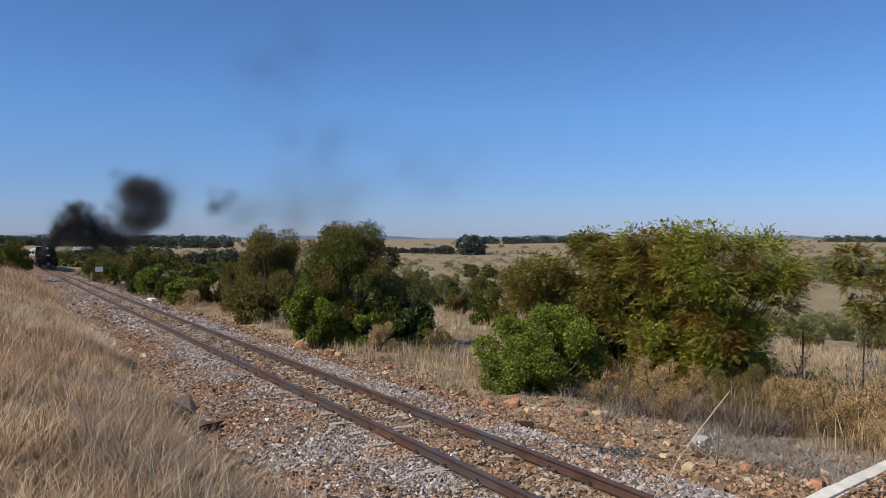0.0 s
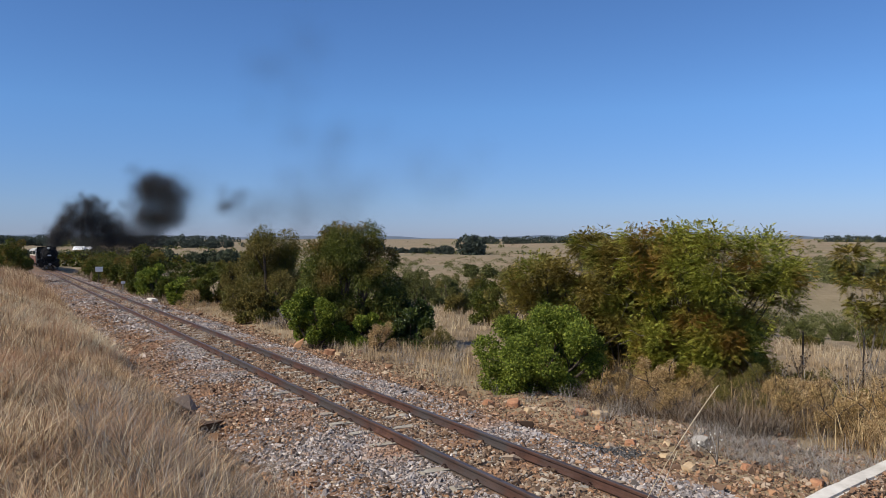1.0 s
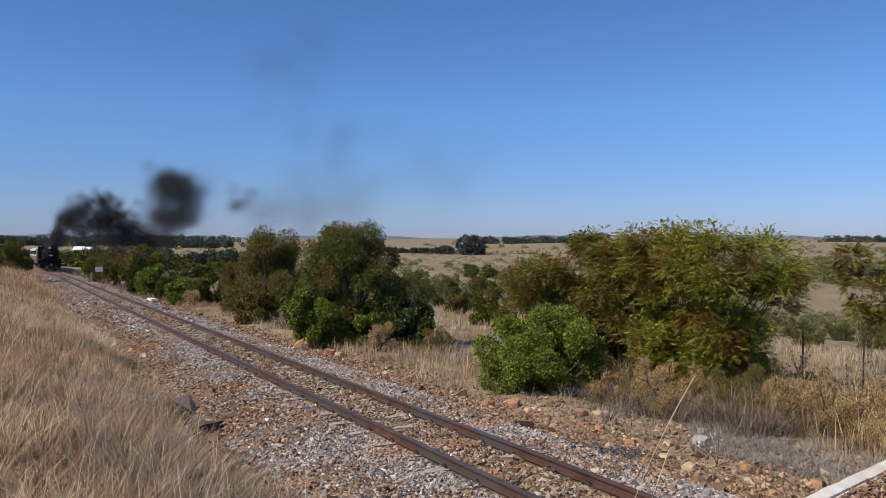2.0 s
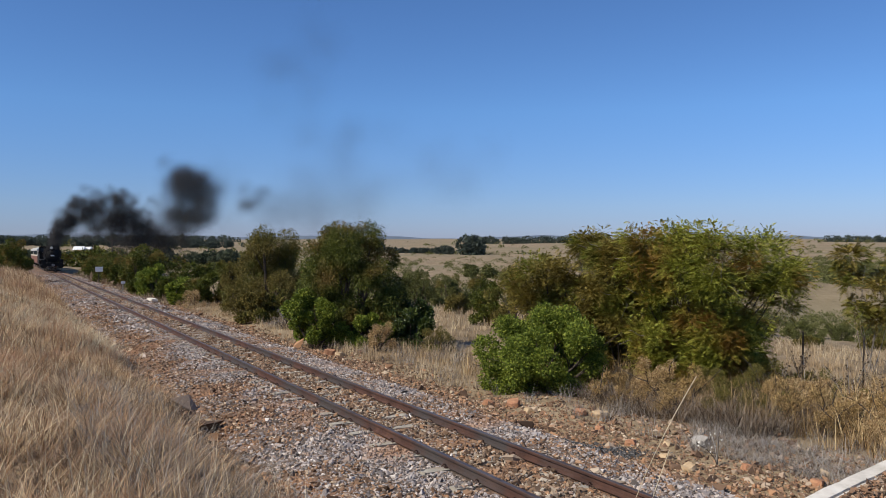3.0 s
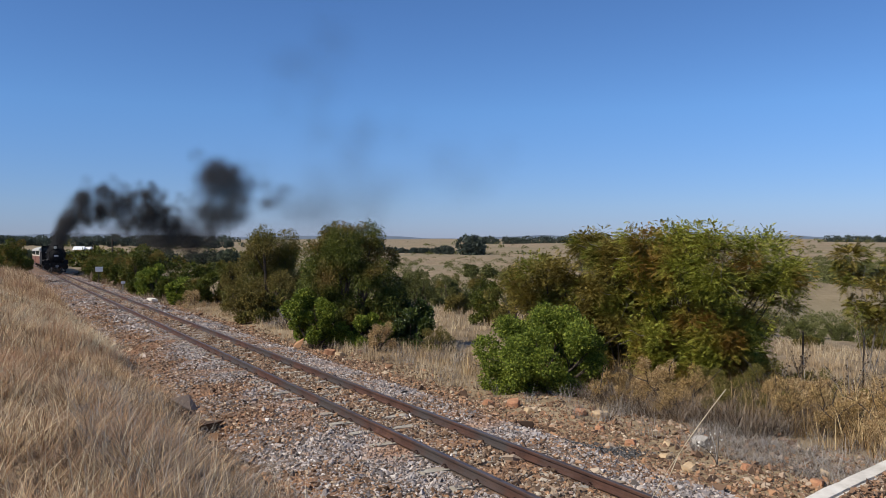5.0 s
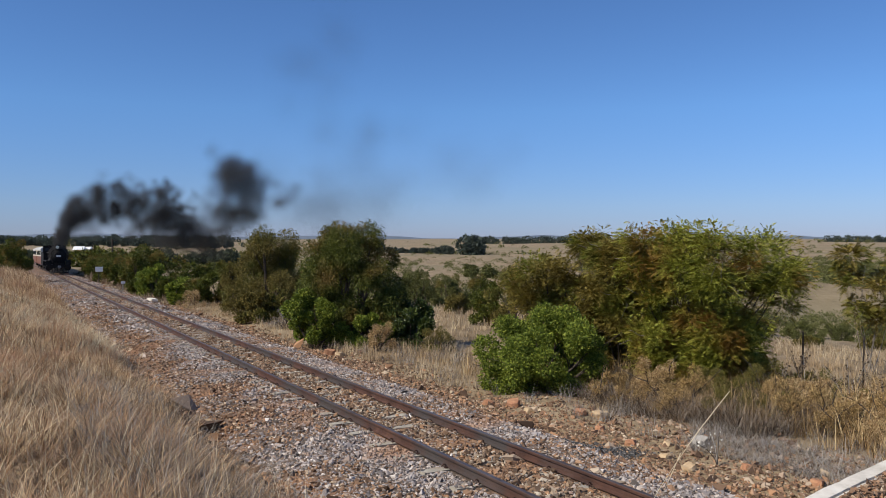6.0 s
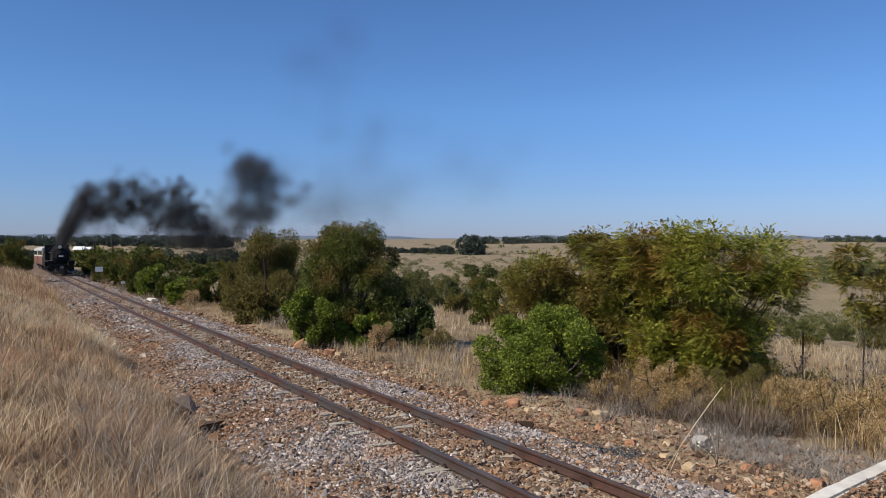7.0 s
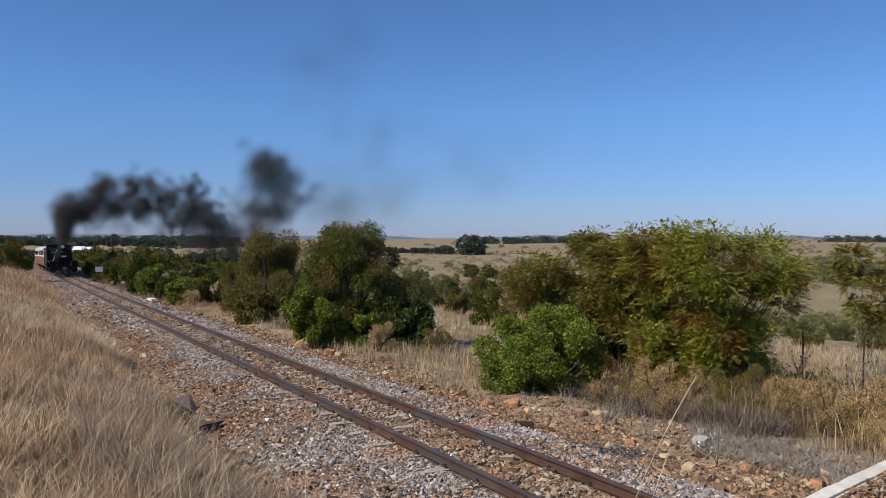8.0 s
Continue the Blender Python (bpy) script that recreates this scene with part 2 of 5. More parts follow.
def frames_of(d):
    """Two unit vectors square to each of the directions d."""
    ref = np.where(np.abs(d[:, 2:3]) < 0.9, np.array([[0, 0, 1.0]]), np.array([[1.0, 0, 0]]))
    a = np.cross(d, ref)
    a /= np.linalg.norm(a, axis=1, keepdims=True) + 1e-9
    return a, np.cross(d, a)


def unit(a):
    return a / (np.linalg.norm(a, axis=-1, keepdims=True) + 1e-9)


def tubes(paths):
    """Tapered five-sided limbs: each path is (points, radii)."""
    V, Q, n0 = [], [], 0
    ang = np.linspace(0, 2 * np.pi, 5, endpoint=False)
    for pts, rad in paths:
        pts = np.asarray(pts, float)
        d = unit(np.gradient(pts, axis=0))
        a, b = frames_of(d)
        ring = pts[:, None, :] + np.asarray(rad)[:, None, None] * (np.cos(ang)[None, :, None] * a[:, None, :] + np.sin(ang)[None, :, None] * b[:, None, :])
        V.append(ring.reshape(-1, 3))
        k = len(pts)
        i, j = np.meshgrid(np.arange(k - 1), np.arange(5), indexing="ij")
        i, j = i.ravel(), j.ravel()
        Q.append(n0 + np.stack([i * 5 + j, i * 5 + (j + 1) % 5, (i + 1) * 5 + (j + 1) % 5, (i + 1) * 5 + j], 1))
        n0 += k * 5
    return np.concatenate(V), np.concatenate(Q)


def leaves(P, D, L, W, rng):
    """Folded four-cornered leaves at P pointing along D."""
    n = len(P)
    a, b = frames_of(D)
    t = rng.uniform(0, 2 * np.pi, (n, 1))
    s = np.cos(t) * a + np.sin(t) * b
    up = np.cross(s, D)
    L, W = np.asarray(L).reshape(-1, 1), np.asarray(W).reshape(-1, 1)
    mid = P + D * L * 0.45
    V = np.stack([P, mid + s * W / 2 + up * W * 0.18, P + D * L, mid - s * W / 2 + up * W * 0.18], 1)
    i = np.arange(n)[:, None] * 4
    return V.reshape(-1, 3), np.concatenate([i + [[0, 1, 2]], i + [[0, 2, 3]]], 0)


def blades(B, H, lean, az, W, segs=3, curl=1.0):
    """Grass blades rooted at B: narrow, tapering, bent over along az."""
    n = len(B)
    side = np.stack([-np.sin(az), np.cos(az), np.zeros(n)], 1)
    out = np.stack([np.cos(az), np.sin(az), np.zeros(n)], 1)
    V = []
    for k in range(segs + 1):
        f = k / segs
        c = B + out * (H * lean * (0.35 * f + 0.65 * f ** 2 * curl))[:, None] + np.array([0, 0, 1.0]) * (H * f * (1 - 0.28 * lean * f))[:, None]
        w = (W * (1 - f) ** 0.7 / 2)[:, None]
        V += [c - side * w, c + side * w] if k < segs else [c]
    V = np.stack(V, 1)
    m = V.shape[1]
    i = np.arange(n)[:, None] * m
    q = np.concatenate([i + [[2 * k, 2 * k + 1, 2 * k + 3, 2 * k + 2]] for k in range(segs - 1)]) if segs > 1 else np.zeros((0, 4), int)
    t = i + [[2 * segs - 2, 2 * segs - 1, 2 * segs]]
    return V.reshape(-1, 3), t, q


SHARD = (np.array([[1, 0, 0], [-1, 0, 0], [0, 1, 0], [0, -1, 0], [0, 0, 1], [0, 0, -1]], float),
        np.array([[0, 2, 4], [2, 1, 4], [1, 3, 4], [3, 0, 4], [2, 0, 5], [1, 2, 5], [3, 1, 5], [0, 3, 5]]))


def rocks(P, S, rng, template, flat=0.65, jag=0.25):
    """Broken stones at P of radius S, every one turned and broken differently."""
    T, F = template
    n, k = len(P), len(T)
    V = T[None] + rng.uniform(-jag, jag, (n, k, 3)) * 1.5
    V = V * (rng.uniform(0.5, 1.4, (n, 1, 3)) * np.array([1, 1, flat]))
    q = rng.normal(size=(n, 4)) * np.array([1.2, 0.35, 0.35, 1.2])
    q /= np.linalg.norm(q, axis=1, keepdims=True)
    w, x, y, z = q.T
    R = np.stack([1 - 2 * (y * y + z * z), 2 * (x * y - z * w), 2 * (x * z + y * w), 2 * (x * y + z * w), 1 - 2 * (x * x + z * z), 2 * (y * z - x * w),
                  2 * (x * z - y * w), 2 * (y * z + x * w), 1 - 2 * (x * x + y * y)], 1).reshape(n, 3, 3)
    V = np.einsum("nij,nkj->nki", R, V) * np.asarray(S).reshape(-1, 1, 1) + P[:, None, :]
    return V.reshape(-1, 3), (np.arange(n)[:, None, None] * k + F[None]).reshape(-1, 3)


# ---- ground: one sheet to the horizon ----
def steps(lo, hi, d, far, grow):
    a = list(np.arange(lo, hi + d / 2, d))
    s, x = d, hi
    while x < far:
        s *= grow
        x += s
        a.append(x)
    s, x = d, lo
    while x > -far:
        s *= grow
        x -= s
        a.insert(0, x)
    return np.array(a)


def build_ground():
    us, vs = steps(-6, 60, 0.6, 6500, 1.12), steps(-4, 34, 0.38, 6500, 1.12)
    U, W = np.meshgrid(us, vs, indexing="ij")
    X, Y = xy(U, W)
    V = np.stack([X, Y, ground_z(X, Y)], -1).reshape(-1, 3)
    n, m = U.shape
    i, j = np.meshgrid(np.arange(n - 1), np.arange(m - 1), indexing="ij")
    k = (i * m + j).ravel()
    ob = link_mesh("ground", V, quads=np.stack([k, k + m, k + m + 1, k + 1], 1)[:, ::-1], mat=M_GROUND, smooth=True)
    tagged(ob, "dry grassland ground falling to a wide valley", "ground", kind="structure")


build_ground()


SLEEPER_STEP, SLEEPER_FIRST = 0.82, -1.7


# ---- ballast bed with its stones ----
def build_ballast():
    us = np.concatenate([np.arange(-8, 60, 0.35), np.arange(60, 260, 2.5)])
    vs = np.array([2.6, 2.95, 3.3, 3.7, 4.2, 4.7, 5.1, 5.785, 6.5, 7.0, 7.4, 7.9, 8.3, 8.8])
    zs = np.array([-0.62, -0.4, -0.28, -0.2, -0.15, -0.165, -0.165, -0.16, -0.165, -0.165, -0.18, -0.33, -0.47, -0.7])
    U, W = np.meshgrid(us, vs, indexing="ij")
    X, Y = xy(U, W)
    Z = rail_z(U) + zs[None] + 0.02 * wob(X, Y, 0.5)
    V = np.stack([X, Y, Z], -1).reshape(-1, 3)
    n, m = U.shape
    i, j = np.meshgrid(np.arange(n - 1), np.arange(m - 1), indexing="ij")
    k = (i * m + j).ravel()
    ob = link_mesh("ballast_bed", V, quads=np.stack([k, k + m, k + m + 1, k + 1], 1)[:, ::-1], mat=M_BALLAST, smooth=True)
    tagged(ob, "grey and ochre crushed stone ballast under the track", "ballast", kind="structure")

    def bed_z(u, v):
        return rail_z(u) + np.interp(v, vs, zs)

    def scatter(n, ulo, uhi, vlo, vhi, size, mat, name, label, tmpl, bias=1.0, keep=None):
        u = ulo + (uhi - ulo) * RNG.random(n) ** bias
        v = RNG.uniform(vlo, vhi, n)
        if keep is not None:
            ok = keep(u, v)
            u, v = u[ok], v[ok]
        # no stones on the rails themselves
        ok = np.minimum(np.abs(v - V_MID - GAUGE_HALF), np.abs(v - V_MID + GAUGE_HALF)) > 0.085
        u, v = u[ok], v[ok]
        near = np.abs((u - SLEEPER_FIRST + SLEEPER_STEP / 2) % SLEEPER_STEP - SLEEPER_STEP / 2) < 0.1
        over = near & (np.abs(v - V_MID) < 1.02)
        ok = ~(over & (RNG.random(len(u)) < 0.2 + 0.75 * (wob(u * 1.0, v * 1.0, 0.5, 2.0) > 0.08)))
        u, v, over = u[ok], v[ok], over[ok]
        s = size * RNG.lognormal(0, 0.33, len(u))
        x, y = xy(u, v)
        z = bed_z(u, v) + s * RNG.uniform(-0.1, 0.45, len(u)) + 0.03 * over
        Vv, F = rocks(np.stack([x, y, z], 1), s, RNG, tmpl)
        o = link_mesh(name, Vv, tris=F, mat=mat)
        tagged(o, label, "stones", kind="stuff")

    def grey(u, v):
        x, y = xy(u, v)
        mid = np.clip(1 - np.abs(v - V_MID) / 0.75, 0, 1)
        p = 1 - 0.72 * (mid > 0.12) - 0.6 * np.clip((wob(x, y, 2.2, 3.0) + 0.1) * 3, 0, 1) - 0.75 * np.clip((4.5 + 0.35 * wob(x, y, 1.5, 1.0) - v) / 0.7, 0, 1) * np.clip((u - 12.5) / 2.5, 0, 1) * np.clip((42 - u) / 8, 0.3, 1) - 0.35 * (v > 7.6)
        return RNG.random(len(u)) < p

    scatter(26000, 4.5, 40, V_MID - 0.62, V_MID + 0.62, 0.028, M_GAUGESTONE, "gauge_stones", "brown and tan broken stones between the rails", SHARD, 1.5)
    scatter(130000, 4.5, 30, 2.75, 8.5, 0.0225, M_STONE, "ballast_stones", "grey crushed ballast stones heaped along the rails", SHARD, 1.5, grey)
    scatter(42000, 30, 110, 2.75, 8.4, 0.04, M_STONE, "ballast_stones", "grey crushed ballast stones farther down the track", SHARD, 1.6, grey)
    scatter(70000, 4.5, 34, 2.6, 8.9, 0.026, M_REDSTONE, "ochre_stones", "ochre broken stones mixed into the ballast", SHARD, 1.5, lambda u, v: ~grey(u, v))
    scatter(30000, 34, 110, 2.7, 8.4, 0.04, M_REDSTONE, "ochre_stones", "ochre broken stones among distant ballast", SHARD, 1.6, lambda u, v: ~grey(u, v))


build_ballast()


# ---- rubble on the far shoulder ----
def build_rubble():
    n = 44000
    u = 4.0 + 46 * RNG.random(n) ** 1.7
    v = 8.0 + RNG.gamma(1.7, 0.8, n) * np.clip(1.4 - u / 24, 0.3, 1.4)
    v = np.where((u < 13) & (RNG.random(n) < 0.45), RNG.uniform(8.2, 11.4, n), v)
    s = 0.018 * RNG.lognormal(0, 0.55, n)
    x, y = xy(u, v)
    z = np.maximum(ground_z(x, y), rail_z(u) + np.interp(v, [7.9, 8.3, 8.8], [-0.33, -0.47, -0.7])) + s * 0.2
    V, F = rocks(np.stack([x, y, z], 1), s, RNG, SHARD, 0.7)
    tagged(link_mesh("shoulder_rubble", V, tris=F, mat=M_REDSTONE), "ochre gravel and rubble beside the track", "stones", kind="stuff")
    n = 6500
    u = 8 + 40 * RNG.random(n) ** 1.6
    v = 3.3 - RNG.gamma(1.5, 0.3, n)
    s = 0.036 * RNG.lognormal(0, 0.5, n)
    x, y = xy(u, v)
    z = ground_z(x, y) + s * 0.2
    V, F = rocks(np.stack([x, y, z], 1), s, RNG, SHARD, 0.7)
    tagged(link_mesh("bank_rubble", V, tris=F, mat=M_REDSTONE), "ochre rubble at the foot of the grassy bank", "stones", kind="stuff")


build_rubble()


# ---- track: rails, sleepers, clips ----

def track_frame(u, v, dz=0.0):
    x, y = xy(u, v)
    return Matrix.Translation((float(x), float(y), float(rail_z(u)) + dz)) @ pose(0, 0, 0, 0, 0, 29.67) @ pose(0, 0, 0, math.degrees(math.atan(SLOPE)), 0, 0)


def build_track():
    track = tagged(new("railway_track"), "rusty narrow-gauge rails on concrete sleepers in ballast", "railway track", kind="structure")
    prof = [(-0.055, -0.135), (-0.055, -0.122), (-0.012, -0.108), (-0.009, -0.045), (-0.033, -0.036), (-0.034, -0.006), (-0.027, 0.0),
            (0.027, 0.0), (0.034, -0.006), (0.033, -0.036), (0.009, -0.045), (0.012, -0.108), (0.055, -0.122), (0.055, -0.135)]
    for side in (-1, 1):
        bm = bmesh.new()
        rings = []
        for u in np.linspace(-12, 330, 60):
            x, y = xy(u, V_MID + side * GAUGE_HALF)
            rings.append([bm.verts.new((x + a * DV[0], y + a * DV[1], rail_z(u) + b)) for a, b in prof])
        k = len(prof)
        for r0, r1 in zip(rings, rings[1:]):
            for i in range(k):
                f = bm.faces.new((r0[i], r0[(i + 1) % k], r1[(i + 1) % k], r1[i]))
                f.material_index = 1 if i == 6 else 0
        bmesh.ops.recalc_face_normals(bm, faces=bm.faces)
        ob = part("rail", bm, M_RAIL, track, "rust-brown steel rail with a worn head")
        ob.data.materials.append(M_RAILTOP)
    bm = bmesh.new()
    add_box(bm, (0, 0, -0.09), (2.05, 0.22, 0.18), 0.03)
    bmesh.ops.subdivide_edges(bm, edges=[e for e in bm.edges if e.calc_length() > 1.0], cuts=9)
    for v in bm.verts:
        v.co += noise.noise_vector(v.co * 5.0) * 0.022
    sl = part("sleeper", bm, M_CONCRETE, track)
    bm = bmesh.new()
    add_box(bm, (0, 0, 0.008), (0.05, 0.07, 0.016), 0.005)
    for k in range(6):
        a0, a1 = math.pi * k / 6, math.pi * (k + 1) / 6
        add_cyl(bm, (0.03 - 0.035 * math.cos(a0), 0, 0.02 + 0.035 * math.sin(a0)), (0.03 - 0.035 * math.cos(a1), 0, 0.02 + 0.035 * math.sin(a1)), 0.009, seg=6)
    clip = part("rail_clip", bm, M_RAIL, track)
    first = True
    fc = True
    for i in range(130):
        u = SLEEPER_FIRST + i * SLEEPER_STEP
        m = track_frame(u, V_MID + RNG.normal(0, 0.015), -0.137) @ pose(0, 0, 0, 0, 0, RNG.normal(0, 0.8))
        o = sl if first else new("sleeper", sl.data)
        first = False
        o.parent, o.matrix_basis = track, m
        if 5 < u < 24:
            for side in (-1, 1):
                for io in (-1, 1):
                    c = clip if fc else new("rail_clip", clip.data)
                    fc = False
                    c.parent = track
                    c.matrix_basis = track_frame(u, V_MID + side * GAUGE_HALF + io * 0.07, -0.135) @ pose(0, 0, 0, 0, 0, 0 if io > 0 else 180)


build_track()


# ---- bushes and trees ----
def crown_clumps(rx, ry, h, n, rng, low=0.15):
    """Clump centres and radii that fill a lopsided crown standing on z = 0."""
    k = np.arange(n) + 0.5
    f = low + (1 - low) * rng.permutation(k) / n
    a = k * 2.39996 + rng.normal(0, 0.3, n)
    wide = np.sqrt(np.clip(1 - ((f - 0.42) / 0.66) ** 2, 0.03, 1))
    r = wide * np.sqrt(rng.uniform(0.12, 1.0, n)) * rng.uniform(0.68, 0.95, n)
    C = np.stack([np.cos(a) * rx * r, np.sin(a) * ry * r, h * f * rng.uniform(0.82, 0.94, n)], 1)
    return C, rng.uniform(0.12, 0.23, n) * (rx + ry + h) / 3


def limbs(C, h, rng, base_r=0.05, spread=0.15):
    paths = []
    for c in C:
        b = np.array([rng.normal(0, spread), rng.normal(0, spread), -0.15])
        k = b * 0.5 + c * 0.5 + rng.normal(0, 0.12, 3)
        t = np.linspace(0, 1, 6)[:, None]
        pts = (1 - t) ** 2 * b + 2 * t * (1 - t) * k + t ** 2 * c
        paths.append((pts, np.linspace(base_r, base_r * 0.2, 6) * rng.uniform(0.5, 1.1)))
        for _ in range(1):
            s = pts[3] + 0
            e = c + rng.normal(0, 0.3, 3)
            paths.append((np.linspace(s, e, 4) + rng.normal(0, 0.03, (4, 3)), np.linspace(base_r * 0.35, 0.004, 4)))
    return paths


def set_down(name, x, y, label, category, sink=0.05, rz=0.0, group=""):
    e = new(name)
    e.matrix_basis = pose(x, y, float(ground_z(x, y)) - sink, 0, 0, rz)
    return tagged(e, label, category, group)


def leafy(name, x, y, rx, ry, h, n, L, mat, label, seed, clumps=16, low=0.12, category="bush", droop=0.0, shape=0.55):
    rng = np.random.default_rng(seed)
    e = set_down(name, x, y, label, category)
    C, R = crown_clumps(rx, ry, h, clumps, rng, low)
    V, Q = tubes(limbs(C[::2], h, rng, 0.03 + 0.012 * h))
    link_mesh("trunk", V, quads=Q, mat=M_BARK, parent=e, smooth=True)
    w = R ** 2
    pick = rng.choice(len(C), n, p=w / w.sum())
    d = unit(rng.normal(size=(n, 3)))
    # ragged shells: twigs of different reach
    tw = unit(rng.normal(size=(len(C), 26, 3)))
    tid = rng.integers(0, 26, n)
    d = unit(d + 1.3 * tw[pick, tid])
    reach = rng.uniform(0.75, 1.2, (len(C), 26))[pick, tid]
    rad = R[pick] * reach * (rng.random(n) ** 0.25)
    P = C[pick] + d * rad[:, None]
    P[:, 2] = np.maximum(P[:, 2], 0.03)
    D = unit(d * 0.7 + rng.normal(size=(n, 3)) * 0.7 + np.array([0, 0, 0.15 - droop]))
    Ls = L * rng.uniform(0.6, 1.25, n)
    V, F = leaves(P, D, Ls, Ls * shape * rng.uniform(0.8, 1.2, n), rng)
    link_mesh("crown", V, tris=F, mat=mat, parent=e)
    return e


def feathery(name, x, y, rx, ry, h, n, label, seed, clumps=22, low=0.2, frond=0.165, mat=None, category="tree", pairs=6, lw=0.0085, bark=None, stem=0.05, twigs=30):
    """Thorn tree: sprays of long fronds, each with two rows of fine leaflets."""
    rng = np.random.default_rng(seed)
    e = set_down(name, x, y, label, category)
    k = np.arange(clumps) + 0.5
    f = low + (1 - low) * rng.permutation(k) / clumps
    a = k * 2.39996 + rng.normal(0, 0.3, clumps)
    # broad shoulders and a flat, uneven top
    wide = np.clip(0.72 + 0.5 * f - 0.75 * np.clip(f - 0.7, 0, 1) / 0.3 * 0.42, 0.3, 1)
    r = wide * np.sqrt(rng.uniform(0.1, 1.0, clumps)) * 0.9
    C = np.stack([np.cos(a) * rx * r, np.sin(a) * ry * r, h * f * rng.uniform(0.8, 0.95, clumps)], 1)
    R = rng.uniform(0.12, 0.24, clumps) * (rx + ry + h) / 3
    paths = limbs(C[::2], h, rng, stem)
    V, Q = tubes(paths)
    link_mesh("trunk", V, quads=Q, mat=bark or M_BARK, parent=e, smooth=True)
    bare = []
    for _ in range(twigs):
        i = rng.integers(0, clumps)
        o = unit(C[i] * np.array([1, 1, 0.15]) + rng.normal(0, 0.4, 3))
        p = C[i] + o * R[i] * 0.3
        q = p + o * rng.uniform(0.3, 0.8) + np.array([0, 0, rng.uniform(-0.1, 0.3)])
        bare.append((np.linspace(p, q, 5) + rng.normal(0, 0.025, (5, 3)), np.linspace(0.011, 0.004, 5)))
    if bare:
        V, Q = tubes(bare)
        tagged(link_mesh("bare_twig", V, quads=Q, mat=M_PALEBARK, parent=e, smooth=True), "pale bare twigs", kind="stuff")
    w = R ** 2
    pick = rng.choice(clumps, n, p=w / w.sum())
    # sprays: flattened fans of fronds round a twig's end
    tw = unit(rng.normal(size=(clumps, 14, 3)) * np.array([1, 1, 0.75]) + np.array([0, 0, 0.2]))
    tid = rng.integers(0, 14, n)
    d = unit(rng.normal(size=(n, 3)) * 0.42 + tw[pick, tid])
    reach = rng.uniform(0.55, 1.45, (clumps, 14))[pick, tid]
    P = C[pick] + d * (R[pick] * reach * rng.random(n) ** 0.4)[:, None] * np.array([1, 1, 0.8])
    P[:, 2] = np.maximum(P[:, 2], 0.1)
    D = unit(d * np.array([1, 1, 0.5]) + rng.normal(size=(n, 3)) * np.array([0.5, 0.5, 0.3]) + np.array([0, 0, 0.12]))
    side = unit(np.cross(D, np.array([0, 0, 1.0])) + rng.normal(size=(n, 3)) * 0.45)
    up = np.cross(side, D)
    FL = frond * rng.uniform(0.6, 1.3, n)
    Vs = []
    for i in range(pairs):
        g = (i + 0.6) / pairs
        q = P + D * (FL * g)[:, None] - np.array([0, 0, 1.0]) * (FL * 0.3 * g * g)[:, None]
        ll = (FL * 0.34 * math.sin(math.pi * (0.2 + 0.7 * g)))[:, None]
        for s in (-1, 1):
            o = unit(side * s + D * 0.5 - up * 0.15)
            Vs.append(np.stack([q - D * lw, q + D * lw * 1.4, q + o * ll], 1))
    V = np.stack(Vs, 1).reshape(-1, 3)
    # one colour to a frond: its leaflets hang on a fine rib
    tri = np.arange(len(V)).reshape(-1, 3)
    link_mesh("crown", V, tris=tri, mat=mat or M_LEAF_FEATHER, parent=e)
    return e


def at(u, v):
    x, y = xy(u, v)
    return float(x), float(y)


# large bushes beside the line
leafy("spreading_bush", -3.35, 27.6, 2.5, 2.1, 4.35, 76000, 0.11, M_LEAF_DARK, "large dark green bush with browning top beside the ballast", 11, 46, 0.12, droop=0.7, shape=0.3)
leafy("low_green_bush", -4.35, 26.0, 1.25, 1.0, 2.05, 17000, 0.085, M_LEAF_GREEN, "bright green bush at the foot of a darker one", 12, 22, 0.05, shape=0.7)
leafy("low_green_bush", -2.55, 26.2, 0.95, 0.9, 1.35, 9000, 0.085, M_LEAF_GREEN, "low bright green bush growing into a taller one", 23, 18, 0.05, shape=0.7)
leafy("low_dark_bush", -1.1, 26.8, 1.1, 1.0, 1.75, 11000, 0.105, M_LEAF_GLOSSY, "low dark glossy bush at the edge of a taller one", 13, 20, 0.06, shape=0.65)
leafy("olive_bush", *at(37.5, 11.4), 2.3, 2.0, 4.5, 46000, 0.12, M_LEAF_OLIVE, "olive brown bush thinning towards its top", 14, 40, 0.08, droop=0.5, shape=0.3)
leafy("olive_bush", *at(40.5, 10.6), 1.6, 1.5, 2.7, 20000, 0.12, M_LEAF_OLIVE, "lower olive brown bush beside a taller one", 20, 24, 0.06, droop=0.3, shape=0.3)
leafy("round_green_bush", *at(14.6, 11.05), 1.85, 1.4, 1.95, 60000, 0.062, M_LEAF_GREEN, "dense bright green bush with glossy leaves near the rubble", 15, 44, 0.05, shape=0.65)
feathery("thorn_tree", 6.45, 19.2, 2.4, 1.9, 4.3, 50000, "feathery green thorn tree tinged with rust above dry weeds", 16, 84, 0.12)
feathery("thorn_tree", 5.0, 20.9, 1.7, 1.5, 4.3, 26000, "rust-tinged thorn tree grown together with its neighbours", 19, 44, 0.12, mat=M_LEAF_RUST)
feathery("thorn_tree", 3.65, 22.0, 1.75, 1.4, 4.1, 24000, "thinner brownish thorn tree behind a green bush", 17, 44, 0.14, mat=M_LEAF_RUST)
feathery("thorn_tree", 14.5, 26.0, 1.15, 1.1, 4.6, 3000, "sparse thorn tree with pale thin stems at the field's edge", 18, 13, 0.5, frond=0.24, lw=0.015, mat=M_LEAF_RUST, bark=M_PALEBARK, stem=0.028, twigs=10)
